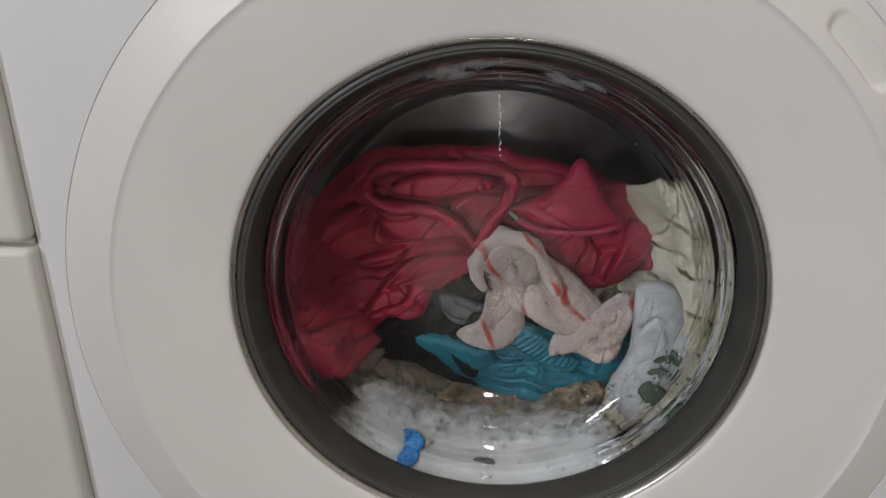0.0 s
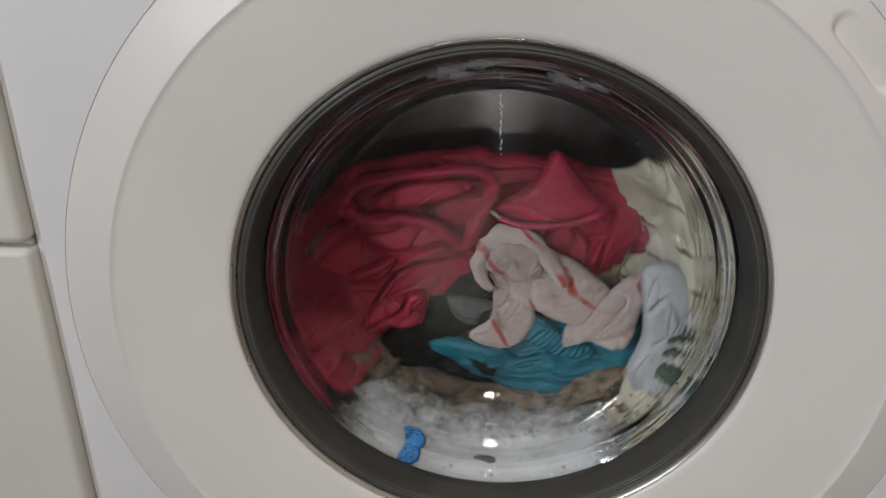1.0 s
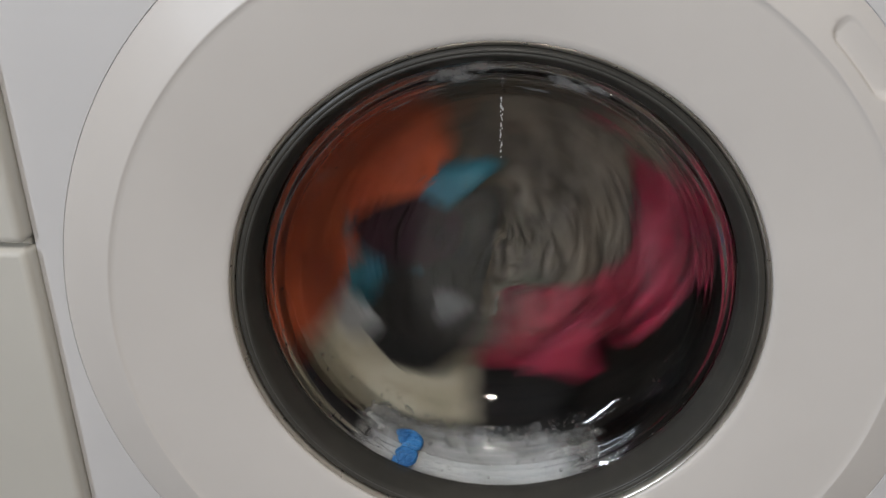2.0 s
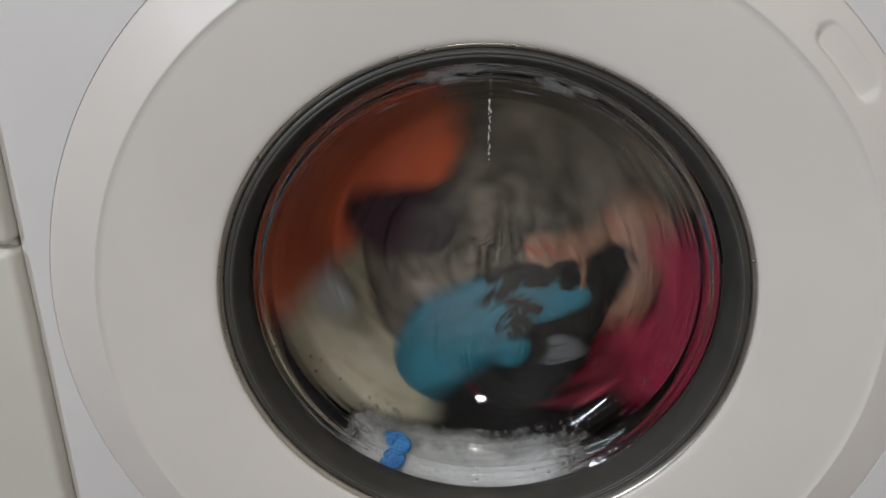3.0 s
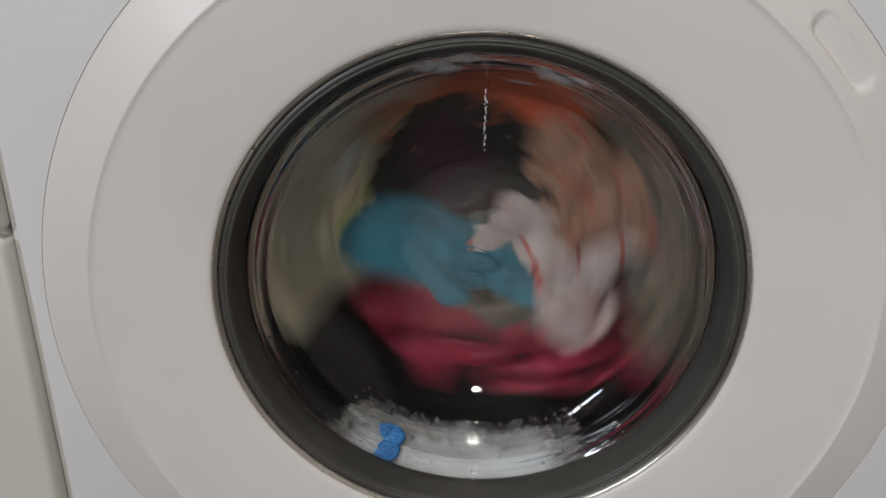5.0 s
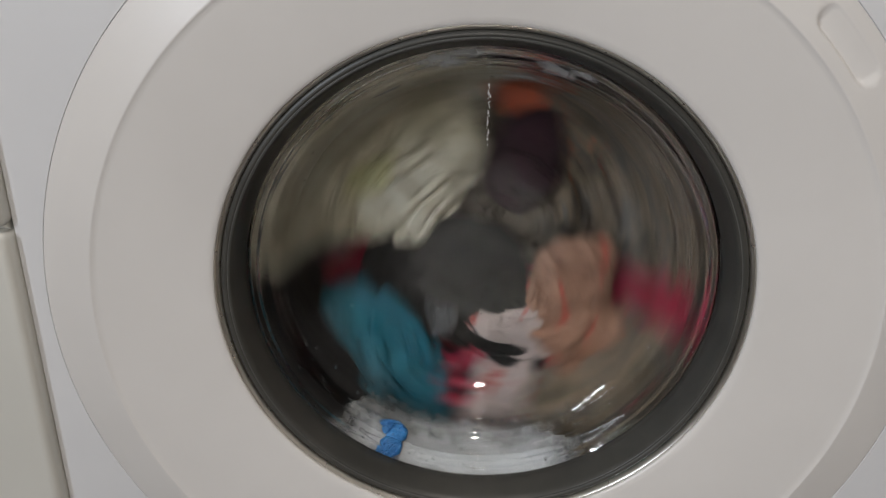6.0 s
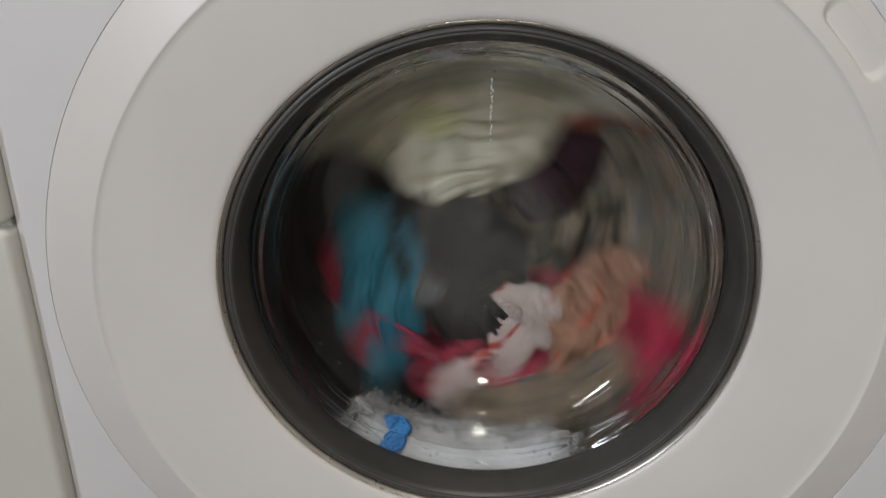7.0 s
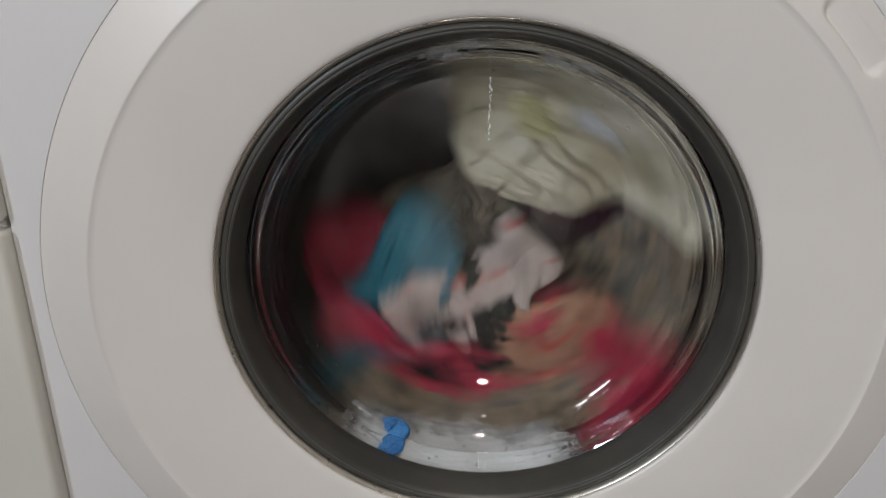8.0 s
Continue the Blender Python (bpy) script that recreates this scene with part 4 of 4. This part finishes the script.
    tumble(peach, 0.156, [
        (0, -0.038, -0.03, 0), (0.7, -0.038, -0.03, 0), (0.8, -0.038, -0.031, 1), (0.9, -0.037, -0.032, 3), (1, -0.034, -0.035, 7),
        (1.1, -0.03, -0.038, 13), (1.2, -0.026, -0.041, 20), (1.4, -0.003, -0.062, 45), (1.6, 0.053, -0.054, 90), (1.8, 0.085, 0.025, 150),
        (2, -0.005, 0.102, 225), (2.15, -0.101, 0.05, 285), (2.3, -0.107, -0.059, 340), (2.4, -0.096, -0.092, 362), (2.5, -0.07, -0.116, 390),
        (2.6, -0.039, -0.116, 420), (2.7, -0.003, -0.122, 452), (2.8, 0.051, -0.116, 488), (2.9, 0.096, -0.073, 530), (3, 0.106, -0.015, 575),
        (3.1, 0.065, 0.045, 617), (3.2, 0, 0.048, 655), (3.3, -0.037, 0.02, 685), (3.4, -0.067, -0.014, 712), (3.5, -0.069, -0.06, 737),
        (3.6, -0.049, -0.093, 765), (3.7, -0.015, -0.123, 800), (3.8, 0.056, -0.125, 840), (3.9, 0.105, -0.083, 878), (4, 0.12, -0.034, 920),
        (4.1, 0.113, 0.011, 965), (4.2, 0.087, 0.047, 1005), (4.3, 0.043, 0.05, 1032), (4.4, -0.018, 0.008, 1055), (4.5, -0.047, -0.045, 1075),
        (4.6, -0.047, -0.082, 1100), (4.7, -0, -0.106, 1128), (4.8, 0.064, -0.084, 1165), (4.9, 0.101, -0.031, 1200), (5, 0.093, 0.049, 1245),
        (5.1, 0.026, 0.102, 1292), (5.2, -0.054, 0.09, 1337), (5.3, -0.096, 0.04, 1373), (5.4, -0.104, -0.005, 1398), (5.5, -0.094, -0.044, 1420),
        (5.6, -0.07, -0.076, 1442), (5.7, -0.037, -0.096, 1463), (5.8, 0.005, -0.103, 1486), (5.9, 0.052, -0.092, 1525), (6, 0.08, -0.067, 1560),
        (6.1, 0.089, -0.021, 1607), (6.2, 0.073, -0.003, 1652), (6.3, 0.062, 0.005, 1697), (6.4, 0.038, 0.01, 1735), (6.5, -0.001, -0.016, 1762),
        (6.6, -0.037, -0.066, 1785), (6.7, -0.036, -0.117, 1810), (6.8, 0.007, -0.135, 1833), (6.9, 0.071, -0.108, 1866), (7, 0.093, -0.078, 1895),
        (7.1, 0.091, -0.03, 1940), (7.2, 0.076, -0, 1993), (7.3, 0.055, 0.012, 2038), (7.4, 0.016, 0.01, 2080), (7.5, -0.016, -0.025, 2110),
        (7.6, -0.025, -0.064, 2138), (7.7, -0.031, -0.082, 2157), (7.8, -0.029, -0.103, 2175), (7.9, 0.006, -0.118, 2196), (8, 0.059, -0.105, 2225),
    ], 0.04, fore=0.020)
    def turning(thing, depth, lift=0.0, aside=0.0, near=0.0, over=205, slip=((0, 0), (8, 0)), press=((0, 0), (8, 0))):
        """Turns a thing about the drum axis; lift and aside give where the load has settled before the drum starts;
        near: how far the thing swings towards the glass at the turn over; slip: seconds and degrees by which it slides on round the drum;
        press: seconds and metres by which it is pressed towards the glass besides."""
        walk(thing, [(t, pose(aside * rest, depth - near * (0.5 + 0.5 * math.cos(radians(turn - over))) ** 2 - float(np.interp(t, *zip(*press))), lift * rest, 0, -turn - float(np.interp(t, *zip(*slip))), 0)) for t, turn, rest in [
            (0, 0, 1), (0.7, 0, 1), (0.8, 1, 1), (0.9, 3, 1), (1, 7, 1), (1.1, 13, 0.9), (1.2, 20, 0.8),
            (1.4, 45, 0.6), (1.6, 90, 0.4), (1.8, 150, 0.2), (2, 225, 0), (2.15, 285, 0), (2.3, 340, 0), (2.4, 362, 0),
            (2.5, 390, 0), (2.6, 420, 0), (2.7, 452, 0), (2.8, 488, 0), (2.9, 530, 0), (3, 575, 0), (3.1, 617, 0),
            (3.2, 655, 0), (3.3, 685, 0), (3.4, 712, 0), (3.5, 737, 0), (3.6, 765, 0), (3.7, 800, 0), (3.8, 840, 0),
            (3.9, 878, 0), (4, 920, 0), (4.1, 965, 0), (4.2, 1005, 0), (4.3, 1032, 0), (4.4, 1055, 0), (4.5, 1075, 0),
            (4.6, 1100, 0), (4.7, 1128, 0), (4.8, 1165, 0), (4.9, 1200, 0), (5, 1245, 0), (5.1, 1292, 0), (5.2, 1337, 0),
            (5.3, 1373, 0), (5.4, 1398, 0), (5.5, 1420, 0), (5.6, 1442, 0), (5.7, 1463, 0), (5.8, 1486, 0), (5.9, 1525, 0),
            (6, 1560, 0), (6.1, 1607, 0), (6.2, 1652, 0), (6.3, 1697, 0), (6.4, 1735, 0), (6.5, 1762, 0), (6.6, 1785, 0),
            (6.7, 1810, 0), (6.8, 1833, 0), (6.9, 1866, 0), (7, 1895, 0), (7.1, 1940, 0), (7.2, 1993, 0), (7.3, 2038, 0),
            (7.4, 2080, 0), (7.5, 2110, 0), (7.6, 2138, 0), (7.7, 2157, 0), (7.8, 2175, 0), (7.9, 2196, 0), (8, 2225, 0),
        ]])
    turning(red, 0.206, -0.086, 0.016, 0.034, 355, ((0, 0), (1.8, 0), (2.5, 20), (2.8, -20), (3.0, -35), (3.2, -25), (3.5, -12), (3.8, -30), (4.0, -40), (4.2, -25), (4.5, 14), (5.8, 28), (6.0, 46), (6.4, 10), (6.5, 15), (6.6, 32), (7.0, 62), (7.4, 10), (7.5, 0), (7.7, 25), (8.0, 80)),
            press=((0, 0), (5.7, 0), (5.8, 0.022), (6.1, 0.028), (6.3, 0), (6.5, 0), (6.7, 0.01), (6.9, 0.028), (7.1, 0.028), (7.3, 0), (7.6, 0), (7.8, 0.02), (8.0, 0.030)))
    turning(camo, 0.180, press=((0, -0.03), (1.3, -0.03), (2.2, 0), (8, 0)))
    turning(orange, 0.206, near=0.068)
    turning(cream, 0.192, -0.036, near=0.052, over=115, slip=((0, 0), (5.7, 0), (6.0, 24), (6.3, 5), (6.8, 0), (7.0, 14), (7.3, 0), (8, 0)))
    turning(printed, 0.134, press=((0, 0.015), (1.2, 0.015), (2.0, 0), (8, 0)))
    turning(plum, 0.172, near=0.05, over=190)
    turning(tan, 0.205, -0.05, near=0.045, over=205)
    turning(drum_thing, 0.0)
    walk(suds_lower, [(0, pose(0, 0, 0)), (1.1, pose(0, 0, 0)), (1.6, pose(0, 0.006, -0.012)), (2.2, pose(0, 0.012, -0.034)), (8.0, pose(0, 0.012, -0.034))])


motions()
